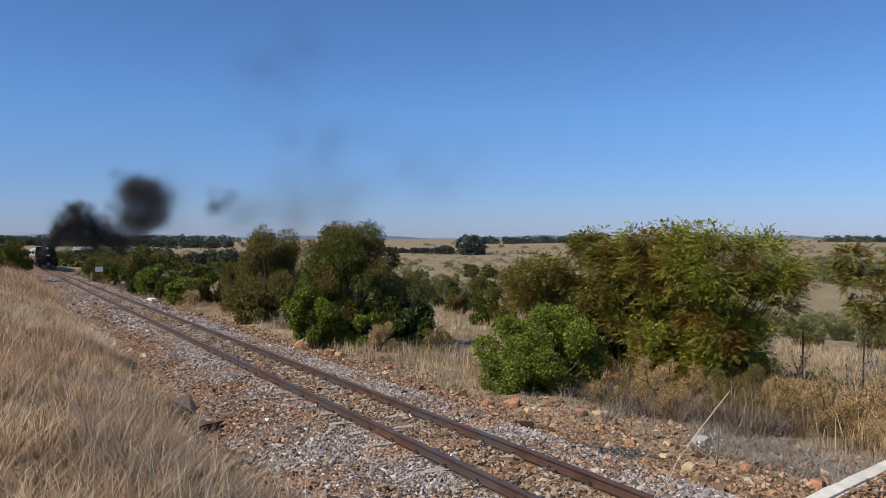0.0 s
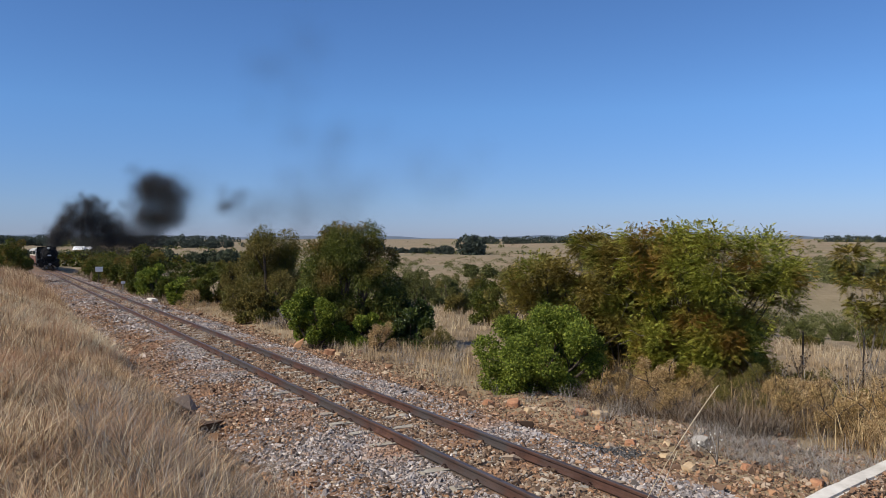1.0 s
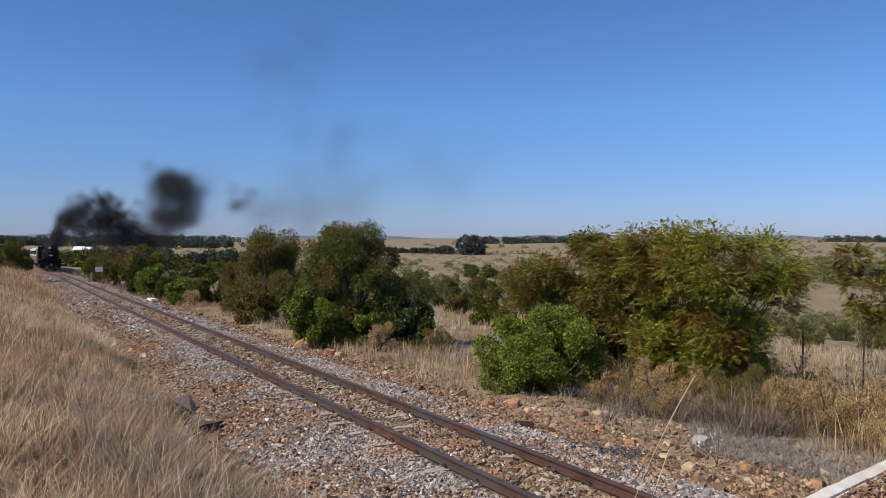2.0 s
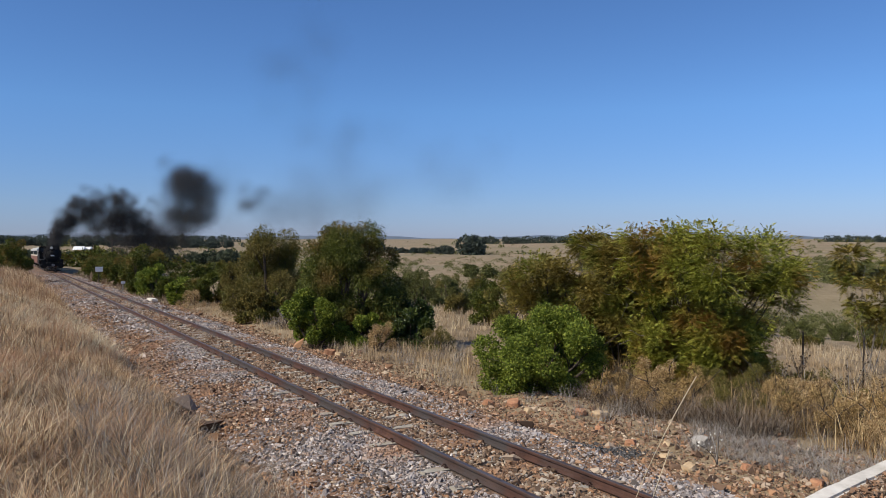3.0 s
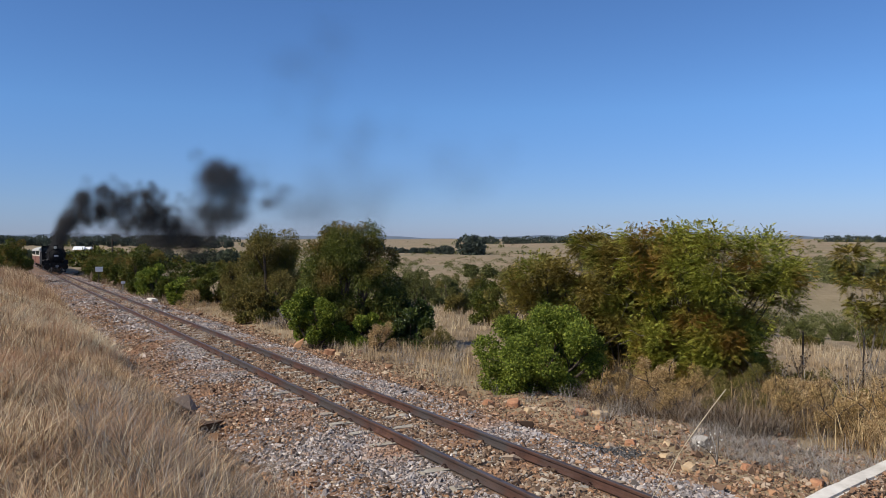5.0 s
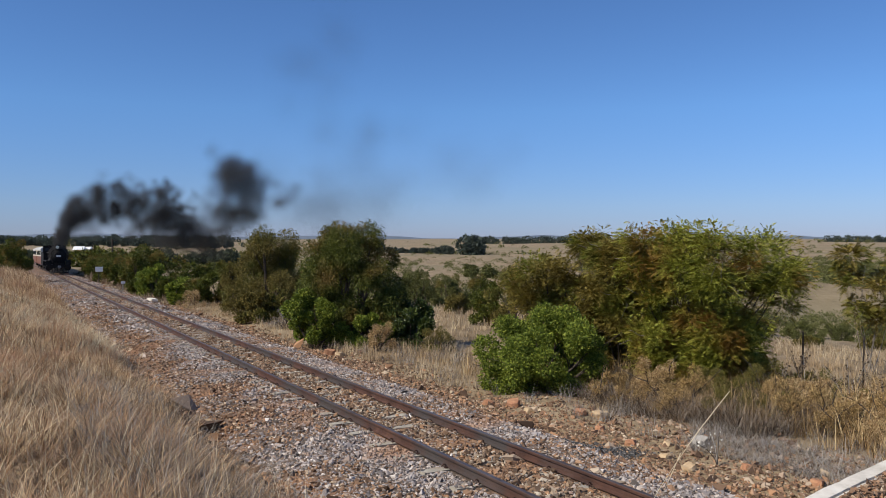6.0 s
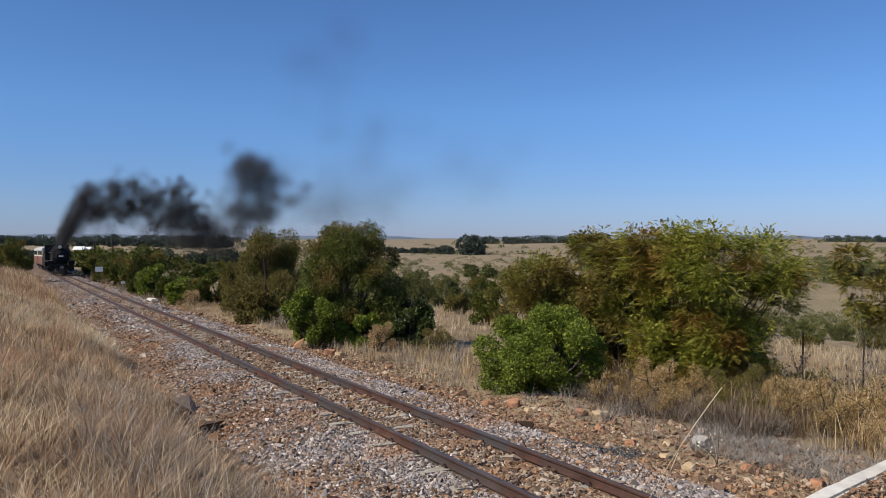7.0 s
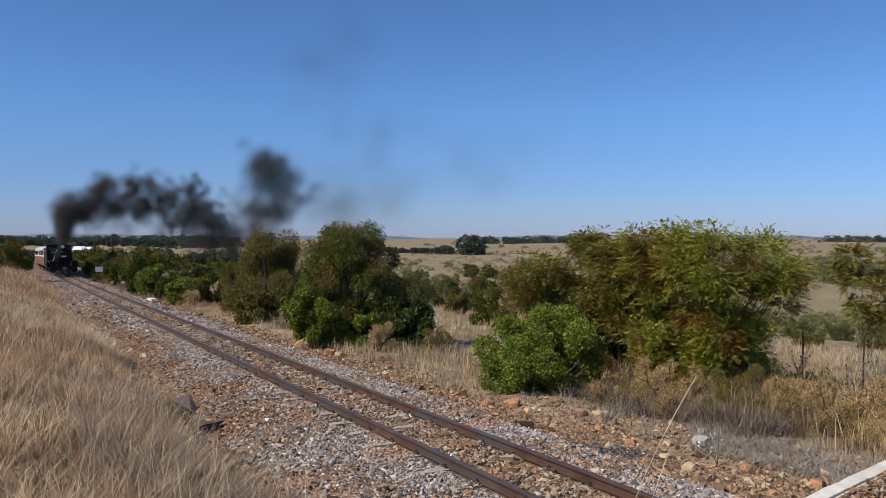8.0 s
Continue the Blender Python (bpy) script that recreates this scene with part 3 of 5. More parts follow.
# the row along the line towards the train
for k, (u, v, r, h, m, nm) in enumerate([(47, 11.0, 1.7, 2.6, M_LEAF_DARK, "trackside_bush"), (50, 9.6, 1.1, 1.7, M_LEAF_GREEN, "trackside_bush"), (56, 11.5, 1.9, 2.8, M_LEAF_DARK, "trackside_bush"),
                                         (60, 9.6, 1.5, 2.5, M_LEAF_GREEN, "trackside_bush"), (66, 9.6, 1.9, 3.3, M_LEAF_DARK, "trackside_bush"), (72, 11.0, 2.4, 3.9, M_LEAF_DARK, "trackside_bush"),
                                         (84, 10.6, 2.4, 2.8, M_LEAF_DARK, "trackside_bush"), (100, 11.5, 3.0, 3.2, M_LEAF_DARK, "trackside_bush"), (122, 12.0, 3.2, 3.2, M_LEAF_DARK, "trackside_bush"),
                                         (43, 13.5, 2.2, 3.2, M_LEAF_OLIVE, "trackside_bush"),
                                         (78, 9.5, 1.5, 2.0, M_LEAF_DARK, "trackside_bush"), (91, 9.6, 1.7, 2.3, M_LEAF_DARK, "trackside_bush"), (53.5, 9.4, 1.2, 1.6, M_LEAF_DARK, "trackside_bush"),
                                         (63, 9.3, 1.2, 1.5, M_LEAF_DARK, "trackside_bush"), (108, 10.0, 2.0, 2.7, M_LEAF_DARK, "trackside_bush"), (34, 9.9, 1.3, 1.3, M_LEAF_OLIVE, "trackside_bush")]):
    leafy(nm, *at(u, v), r, r, h, 9000, 0.16, m, "green scrub bush in the row beside the railway", 30 + k, 24, 0.06)
leafy("bank_bush", *at(86, 0.35), 2.3, 2.3, 3.5, 20000, 0.13, M_LEAF_DARK, "dark green bush on the grassy bank by the train", 51, 26, 0.06)
leafy("bank_bush", *at(91, 1.15), 1.6, 1.6, 2.7, 12000, 0.13, M_LEAF_DARK, "smaller dark bush on the bank close to the track", 53, 20, 0.06)
leafy("bank_bush", *at(95, -1.8), 2.6, 2.6, 3.2, 12000, 0.2, M_LEAF_DARK, "dark green bush on the grassy bank", 52, 12, 0.1)
# weedy shrubs at the feet of the bushes
for k, (u, v, r, h, m) in enumerate([(12.2, 12.2, 0.75, 1.1, M_GOLDGRASS), (11.3, 13.0, 0.7, 1.0, M_LEAF_OLIVE), (10.6, 13.8, 0.8, 1.15, M_LEAF_OLIVE), (9.9, 13.6, 0.7, 0.9, M_GOLDGRASS), (10.4, 15.2, 0.7, 1.0, M_GOLDGRASS),
                                     (9.3, 15.0, 0.8, 0.9, M_LEAF_OLIVE), (8.6, 14.0, 0.7, 0.8, M_GOLDGRASS), (8.8, 16.2, 0.7, 1.0, M_GOLDGRASS), (9.4, 12.4, 0.6, 0.6, M_LEAF_OLIVE), (7.6, 13.0, 0.7, 0.6, M_GOLDGRASS),
                                     (22.6, 10.6, 0.7, 1.0, M_GOLDGRASS), (21.8, 12.2, 0.8, 0.9, M_LEAF_OLIVE), (7.4, 15.4, 0.8, 0.9, M_GOLDGRASS), (31.0, 10.2, 0.9, 0.9, M_GREYGRASS), (45.5, 9.3, 0.9, 1.1, M_GOLDGRASS),
                                     (6.8, 14.0, 0.7, 0.9, M_GOLDGRASS), (6.4, 15.6, 0.7, 1.0, M_GOLDGRASS), (7.8, 16.8, 0.8, 1.0, M_GOLDGRASS), (5.6, 14.4, 0.7, 0.8, M_GOLDGRASS), (9.9, 17.2, 0.8, 1.1, M_GOLDGRASS), (11.4, 16.6, 0.8, 1.0, M_LEAF_OLIVE)]):
    leafy("weedy_shrub", *at(u, v), r, r, h * (0.72 if v > 14.5 else 1.0), 8000, 0.055, m, "dry weedy shrub with thin stems and leaves", 120 + k, 18, 0.06, shape=0.2, category="shrub")
for k, (u, v, h, m) in enumerate([(12.7, 11.5, 0.75, M_WEED), (11.9, 11.9, 0.9, M_WEED), (11.2, 12.3, 1.0, M_WEED), (10.4, 12.6, 0.95, M_LEAF_OLIVE), (9.7, 12.9, 0.9, M_WEED), (9.0, 13.3, 0.85, M_WEED),
                                  (10.9, 11.5, 0.7, M_WEED), (9.9, 11.9, 0.7, M_LEAF_OLIVE), (9.1, 12.3, 0.7, M_WEED), (8.3, 12.8, 0.75, M_WEED), (8.0, 13.8, 0.9, M_WEED), (7.2, 14.2, 0.85, M_LEAF_OLIVE)]):
    leafy("weedy_shrub", *at(u, v), 0.55, 0.5, h, 5000, 0.06, m, "dry golden-brown weedy shrub at the edge of the rubble", 150 + k, 16, 0.05, shape=0.18, category="shrub")
# scrub in the field below
for k, (x, y, r, h, m) in enumerate([(-3.8, 92, 2.3, 3.6, M_LEAF_FAR), (0.8, 99, 2.4, 3.2, M_LEAF_OLIVE), (4.0, 90, 2.1, 3.6, M_LEAF_FAR), (7.6, 86, 2.7, 4.2, M_LEAF_OLIVE), (-1.6, 104, 2.2, 2.6, M_LEAF_FAR),
                                     (0.95, 52, 1.0, 1.5, M_LEAF_OLIVE), (3.6, 47, 1.2, 1.1, M_GOLDGRASS), (5.2, 37, 1.4, 3.5, M_LEAF_OLIVE), (3.5, 38, 1.25, 3.3, M_LEAF_OLIVE), (2.4, 41, 1.0, 2.4, M_LEAF_DARK), (-2.0, 60, 1.5, 3.0, M_LEAF_FAR), (0.3, 63, 1.6, 2.8, M_LEAF_FAR), (2.9, 58, 1.4, 3.1, M_LEAF_DARK),
                                     (26, 56, 1.4, 1.4, M_LEAF_FAR), (28, 50, 0.9, 0.8, M_LEAF_OLIVE), (33, 64, 1.8, 1.5, M_LEAF_FAR), (25, 52, 1.0, 0.9, M_LEAF_FAR), (21, 44, 0.8, 0.7, M_LEAF_OLIVE),
                                     (2.6, 64, 2.0, 1.5, M_LEAF_FAR), (-3.6, 66, 2.0, 1.9, M_LEAF_FAR), (31, 54, 1.2, 1.0, M_LEAF_OLIVE), (37, 66, 1.8, 1.5, M_LEAF_FAR), (27, 66, 1.8, 1.5, M_LEAF_OLIVE),
                                     (29, 70, 2.4, 2.0, M_LEAF_FAR), (42, 70, 2.6, 2.0, M_LEAF_FAR), (-2.9, 36, 1.5, 1.7, M_LEAF_DARK)]):
    leafy("field_bush", x, y, r, r, h, 7000, 0.12, m, "scrub bush among dry grass in the valley", 60 + k, 20, 0.06)


# ---- distant scrub and woods ----
def far_scrub():
    rng = np.random.default_rng(5)
    Vs, Fs, n0 = [], [], 0
    for j in range(3100):
        y = 60 * (2600 / 60) ** rng.random()
        x = y * rng.uniform(-0.6, 0.66)
        band = j < 420
        if j < 300:
            y = rng.uniform(170, 360)
            x = y * rng.uniform(0.4, 0.64)
        elif j < 330:
            y = rng.uniform(60, 90)
            x = y * rng.uniform(0.4, 0.64)
        elif j < 420:
            y = rng.uniform(85, 330)
            x = y * rng.uniform(-0.08, 0.16)
        small = j >= 2400
        if small:
            y = 130 * 6 ** rng.random()
            x = y * rng.uniform(-0.12, 0.64)
        u, v = uv(x, y)
        dens = wob(np.array(x), np.array(y), 0.12 * y + 20, 5.0)
        clear = y > 85 and -0.09 < x / y < 0.17 and rng.random() < 0.55
        if (clear and not small) or v < 16 or (dens < 0.0 and not small and rng.random() < (0.35 if band else 0.75)) or math.hypot((x - 50) / 34, (y - 102) / 16) < 1:
            continue
        r = rng.uniform(0.5, 1.0 if y < 130 else 2.0) * (1 + y / 900)
        r *= 0.55 if small else 1.0
        h = r * rng.uniform(0.8, 1.5)
        k = int(420 if y < 160 else 200 if y < 500 else 60)
        d = unit(rng.normal(size=(k, 3)))
        d[:, 2] = np.abs(d[:, 2])
        P = d * np.array([r * rng.uniform(1, 2.2), r, h]) * (0.55 + 0.5 * rng.random((k, 1)))
        P += np.array([x, y, float(ground_z(x, y))])
        Ls = np.full(k, (0.13 if y < 160 else 0.2 if y < 500 else 0.4) * r) * rng.uniform(0.6, 1.3, k)
        V, F = leaves(P, unit(d + rng.normal(size=(k, 3)) * 0.6), Ls, Ls * 0.8, rng)
        Vs.append(V)
        Fs.append(F + n0)
        n0 += len(V)
    tagged(link_mesh("valley_scrub", np.concatenate(Vs), tris=np.concatenate(Fs), mat=M_LEAF_FAR), "grey-green scrub scattered over the valley", "scrub", kind="stuff")


far_scrub()


def far_wood(x0, x1, y, h, label, seed, mat, depth=30, gap=0.0):
    rng = np.random.default_rng(seed)
    Vs, Fs, n0 = [], [], 0
    n = max(5, int(abs(x1 - x0) / (h * (0.16 if depth > 12 else 0.3))))
    for _ in range(n):
        x, yy = rng.uniform(x0, x1), y + rng.uniform(-depth, depth)
        hh = h * rng.uniform(0.55, 1.05)
        k = 260 if y < 1000 else 60
        d = unit(rng.normal(size=(k, 3)))
        P = d * np.array([hh * 0.42, hh * 0.42, hh * 0.5]) * (0.6 + 0.45 * rng.random((k, 1))) + np.array([x, yy, float(ground_z(x, yy)) + hh * 0.48])
        Ls = np.full(k, (0.2 if y < 1000 else 0.26) * hh) * rng.uniform(0.6, 1.3, k)
        V, F = leaves(P, unit(d + rng.normal(size=(k, 3)) * 0.7), Ls, Ls * 0.75, rng)
        Vs.append(V)
        Fs.append(F + n0)
        n0 += len(V)
    tagged(link_mesh("far_wood", np.concatenate(Vs), tris=np.concatenate(Fs), mat=mat), label, "trees", kind="stuff")


far_wood(17, 33, 620, 15, "dark clump of tall trees on the plain", 81, M_LEAF_HAZED, 12)
far_wood(6, 14, 205, 3.4, "dark thicket on the tan field", 91, M_LEAF_FAR, 4)
far_wood(-52, 8, 720, 5, "low belt of trees across the plain", 92, M_LEAF_HAZED, 14)
far_wood(-5, 7, 640, 9, "smaller clump of trees on the plain", 82, M_LEAF_HAZED, 10)
far_wood(45, 320, 1500, 14, "long dark tree line near the horizon", 83, M_LEAF_HAZED, 25)
far_wood(-1300, -520, 1900, 16, "dark belt of trees on the far plain", 84, M_LEAF_HAZED, 120)
far_wood(-114, -76, 300, 6.5, "dark wood beyond the railway", 85, M_LEAF_WOOD, 14)
far_wood(-93, -68, 190, 4.6, "green scrub trees beyond the trackside bushes", 89, M_LEAF_DARK, 12)
far_wood(-230, -118, 330, 3.8, "wooded strip beyond the railway", 88, M_LEAF_WOOD, 30)
far_wood(-560, -260, 950, 9, "distant trees on the plain beyond the railway", 94, M_LEAF_HAZED, 60)
far_wood(960, 1130, 1900, 18, "wood along the horizon", 86, M_LEAF_HAZED, 40)
far_wood(-90, -62, 800, 11, "trees near the horizon", 87, M_LEAF_HAZED, 20)


# ---- hills on the horizon, distance haze painted into their colour ----
def far_hills():
    a = np.radians(np.arange(-70, 70.5, 0.5))
    h = 14 + 16 * np.clip(wob(np.degrees(a), np.degrees(a) * 0.3, 9.0, 2.2), -0.6, 1) + 10 * np.exp(-((np.degrees(a) + 31) / 8) ** 2) - 8 * np.exp(-((np.degrees(a) - 8) / 16) ** 2)
    V = []
    for k, (r, f) in enumerate(((4300, 0.0), (4600, 0.8), (4750, 1.0), (4900, 0.7))):
        V.append(np.stack([r * np.sin(a), r * np.cos(a), -40 + (h + 36) * f], 1))
    n = len(a)
    q = np.concatenate([np.stack([np.arange(n - 1) + k * n, np.arange(1, n) + k * n, np.arange(1, n) + (k + 1) * n, np.arange(n - 1) + (k + 1) * n], 1) for k in range(3)])
    tagged(link_mesh("backdrop", np.concatenate(V), quads=q, mat=M_HAZED_HILL, smooth=True), "low wooded hills on the horizon, blue-grey with painted haze", "hills", kind="structure")


# the blue-grey is aerial haze put into the base colour
M_HAZED_HILL = noisy("hazed_hill_woods", [(0.3, (0.09, 0.12, 0.16)), (0.7, (0.15, 0.18, 0.22))], 0.01, 6, 0.95)
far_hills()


# ---- grass ----
def grass_patch(name, label, n, ulo, uhi, vlo, vhi, h, w, mat, bias=1.0, clump=0.35, seed=1, lean=0.45, min_r=3.2, keep=None, wind=2.6, segs=3, size=None):
    rng = np.random.default_rng(seed)
    nt = max(1, n // 28)
    u = ulo + (uhi - ulo) * rng.random(nt) ** bias
    v = rng.uniform(vlo, vhi, nt)
    if keep is not None:
        ok = keep(u, v, rng)
        u, v = u[ok], v[ok]
    th = rng.uniform(0.55, 1.15, len(u)) * (1 + 0.3 * wob(u, v, 3.0))
    k = rng.integers(0, len(u), int(n * len(u) / nt))
    du, dv = rng.normal(0, clump, (2, len(k))) * 0.5
    x, y = xy(u[k] + du, v[k] + dv)
    fan = np.arctan2(du * DU[1] + dv * DV[1], du * DU[0] + dv * DV[0])
    ok = np.hypot(x, y) > min_r
    x, y, k, fan = x[ok], y[ok], k[ok], fan[ok]
    H = h * th[k] * rng.uniform(0.45, 1.2, len(k))
    az = np.where(rng.random(len(k)) < 0.7, fan + rng.normal(0, 0.8, len(k)), wind + rng.normal(0, 1.1, len(k)))
    B = np.stack([x, y, ground_z(x, y) - 0.03], 1)
    V, t, q = blades(B, H, np.abs(rng.normal(lean, 0.3, len(k))), az, w * rng.uniform(0.6, 1.3, len(k)) * (1 + np.hypot(x, y) / 40), segs)
    tagged(link_mesh(name, V, tris=t, quads=q, mat=mat), label, "grass", kind="stuff")


edge = lambda u, v, rng: v < 2.3 + 0.35 * np.sin(u * 0.9) + 0.25 * np.sin(u * 2.3 + 1) + rng.normal(0, 0.22, len(u))
grass_patch("bank_grass", "tall dry reddish-tan grass tufts on the bank", 50000, 2.5, 17, -3.0, 3.2, 0.44, 0.0085, M_DRYGRASS, 1.2, 0.12, 21, keep=edge, lean=0.95)
grass_patch("tangled_grass", "low tangled grey-brown old grass on the bank", 52000, 2.5, 30, -3.0, 3.2, 0.4, 0.0075, M_TANGLE, 1.4, 0.4, 28, keep=edge, lean=1.2, segs=2)
grass_patch("straw_stalks", "sparse long pale straw stalks over the bank grass", 2400, 2.5, 26, -3.0, 3.0, 0.8, 0.0058, M_STRAW, 1.2, 0.8, 29, keep=edge, lean=0.7)
grass_patch("bank_grass", "tall dry tan grass farther along the bank", 38000, 16, 45, -2.5, 3.0, 0.52, 0.0105, M_DRYGRASS, 1.3, 0.14, 22, keep=edge, segs=2, lean=0.6)
grass_patch("bank_grass", "dry grass along the bank towards the train", 26000, 44, 100, -4, 2.8, 0.85, 0.011, M_DRYGRASS, 1.2, 0.4, 23, keep=edge, segs=2)
far_edge = lambda u, v, rng: v > 9.3 + 1.2 * np.clip(1 - np.abs(u - 9) / 5, 0, 1) + 0.5 * np.sin(u * 1.1) + rng.normal(0, 0.25, len(u))
grass_patch("golden_weeds", "golden dry weeds below the thorn tree", 36000, 3, 18, 10.5, 20, 0.78, 0.0095, M_GOLDGRASS, 1.0, 0.2, 24, keep=lambda u, v, r: v > 11.5 + 0.6 * np.clip(1 - np.abs(u - 10.5) / 3, 0, 1) + 0.4 * np.sin(u * 1.7) + r.normal(0, 0.3, len(u)), lean=0.55)
grass_patch("straw_stalks", "pale stalks standing in the golden weeds", 1200, 3, 20, 11.5, 19, 0.9, 0.006, M_STRAW, 1.0, 0.5, 31, lean=0.4)
grass_patch("verge_grass", "dry grass between rubble and bushes", 26000, 12, 60, 8.9, 14, 0.5, 0.008, M_FIELDGRASS, 1.2, 0.3, 25, keep=lambda u, v, r: v > np.where(u < 17, 10.4, 9.1) + 0.25 * np.sin(u) + r.normal(0, 0.3, len(u)), segs=2)
grass_patch("dead_tangle", "brown tangle of dead twigs under the thorn tree", 16000, 8.6, 13.5, 11.0, 13.2, 0.62, 0.0055, M_DEADTWIG, 1.0, 0.22, 38, lean=1.0, wind=0.5)
grass_patch("grey_brush", "grey dead brush and thin twigs on the rubble", 16000, 4, 26, 9.6, 12.8, 0.42, 0.005, M_GREYGRASS, 1.3, 0.18, 26, lean=0.8, wind=0.5, keep=lambda u, v, r: r.random(len(u)) < 0.6)
grass_patch("grey_brush", "grey dead brush at the foot of the bank", 3600, 8.5, 40, 2.2, 3.2, 0.4, 0.006, M_GREYGRASS, 1.4, 0.16, 32, lean=0.8, keep=lambda u, v, r: r.random(len(u)) < 0.8)
grass_patch("grey_brush", "mat of grey dead brush at the edge of the rubble", 5500, 5.6, 9.4, 9.7, 11.2, 0.32, 0.005, M_GREYGRASS, 1.0, 0.14, 33, lean=1.1, wind=0.5)
grass_patch("grey_tufts", "grey dead tufts among the bank grass", 7000, 5, 15, 0.8, 2.9, 0.46, 0.006, M_GREYGRASS, 1.1, 0.16, 34, keep=edge, lean=0.7)
grass_patch("dead_tufts", "dark dead tufts along the lower edge of the bank", 9000, 5.2, 10, 1.1, 2.7, 0.36, 0.0065, M_DEADTWIG, 1.0, 0.13, 39, lean=0.9, keep=edge)
grass_patch("pale_grass", "pale bleached grass patch on the bank", 15000, 22, 36, -2.2, 2.7, 0.48, 0.009, M_STRAW, 1.0, 0.4, 35, lean=0.7, segs=2)
grass_patch("verge_grass", "brown rank grass between distant ballast and scrub", 14000, 50, 125, 8.5, 13, 0.6, 0.014, M_TANGLE, 1.2, 0.5, 37, segs=2)
grass_patch("trodden_grass", "short trodden dry grass on top of the bank", 9000, -5, 2.6, -5, 2.0, 0.28, 0.006, M_TANGLE, 1.0, 0.5, 36, lean=1.1, min_r=0.4, segs=2)
grass_patch("field_grass", "pale dry grass over the field", 40000, 2, 60, 16, 48, 0.6, 0.012, M_FIELDGRASS, 1.0, 0.5, 27, segs=2)


# ---- small things beside the line ----
def boulder(name, x, y, s, mat, label, seed, flat=0.75, up=0.0):
    rng = np.random.default_rng(seed)
    bm = bmesh.new()
    bmesh.ops.create_cube(bm, size=2.0)
    bmesh.ops.subdivide_edges(bm, edges=bm.edges[:], cuts=2, use_grid_fill=True)
    k = rng.uniform(0, 9)
    for v in bm.verts:
        p = v.co.normalized() * 0.45 + v.co * 0.55
        n = noise.noise_vector(p * 0.9 + Vector((k, k, k))) * 0.38 + noise.noise_vector(p * 2.6 + Vector((k, 0, k))) * 0.12
        v.co = (p + n) * s
        v.co.z *= flat
    ob = part(name, bm, mat)
    z = max(float(ground_z(x, y)), float(rail_z(uv(x, y)[0])) - 0.6)
    ob.matrix_basis = pose(x, y, z + s * flat * 0.35 + up, rng.uniform(-14, 14), rng.uniform(-14, 14), rng.uniform(0, 360))
    return tagged(ob, label, "rock")


for k, (u, v, s, m, nm, lb) in enumerate([
        (8.9, 9.95, 0.17, M_PALEROCK, "pale_boulder", "pale weathered boulder at the edge of dry weeds"),
        (11.5, 10.1, 0.19, M_TANROCK, "tan_rock", "tan sandstone block on the rubble"), (11.9, 9.9, 0.17, M_ORANGEROCK, "orange_rock", "orange sandstone block on the rubble"),
        (13.3, 9.3, 0.19, M_ORANGEROCK, "orange_rock", "orange sandstone block at the foot of a bush"), (13.7, 8.9, 0.15, M_ORANGEROCK, "orange_rock", "orange sandstone lump beside a bush"),
        (9.6, 9.1, 0.13, M_ORANGEROCK, "orange_rock", "tilted orange slab on the gravel"), (8.7, 9.0, 0.13, M_TANROCK, "tan_rock", "tan stone lump on the gravel"),
        (8.0, 8.75, 0.13, M_TANROCK, "tan_rock", "pale tan stone on the gravel"), (7.6, 9.5, 0.1, M_ORANGEROCK, "orange_rock", "small orange stone by grey brush"),
        (22.5, 8.75, 0.24, M_ORANGEROCK, "orange_rock", "orange sandstone block below a large bush"), (22.0, 8.9, 0.17, M_TANROCK, "tan_rock", "tan stone below a large bush"),
        (6.6, 9.7, 0.12, M_ORANGEROCK, "orange_rock", "orange stone near a white kerb"), (12.6, 9.2, 0.13, M_TANROCK, "tan_rock", "tan stone on the rubble"),
        (14.2, 3.1, 0.17, M_TANROCK, "tan_rock", "tan stone in the foot of the bank"), (9.1, 2.95, 0.14, M_ORANGEROCK, "orange_rock", "orange stone at the edge of the grass"),
        (9.2, 9.55, 0.1, M_TANROCK, "tan_rock", "tan stone on the gravel"), (10.6, 9.3, 0.1, M_ORANGEROCK, "orange_rock", "orange stone on the gravel")]):
    boulder(nm, *at(u, v), s * 0.72, m, lb, 200 + k, 1.1 if nm == "pale_boulder" else 0.75)


def dark_gravel():
    rng = np.random.default_rng(77)
    n = 2600
    x, y = 2.45 + rng.normal(0, 0.33, n), 12.3 + rng.normal(0, 0.17, n)
    u, v = uv(x, y)
    z = np.maximum(ground_z(x, y), rail_z(u) + np.interp(v, [7.9, 8.3, 8.8], [-0.33, -0.47, -0.7])) + 0.02
    V, F = rocks(np.stack([x, y, z], 1), 0.018 * rng.lognormal(0, 0.4, n), rng, SHARD, 0.7)
    tagged(link_mesh("cinder_patch", V, tris=F, mat=M_CINDER), "patch of dark cinders on the rubble", "cinders", kind="stuff")


M_CINDER = island("cinders", [(0.0, (0.03, 0.03, 0.03)), (0.7, (0.09, 0.085, 0.08)), (1.0, (0.2, 0.19, 0.18))], 0.9)
dark_gravel()


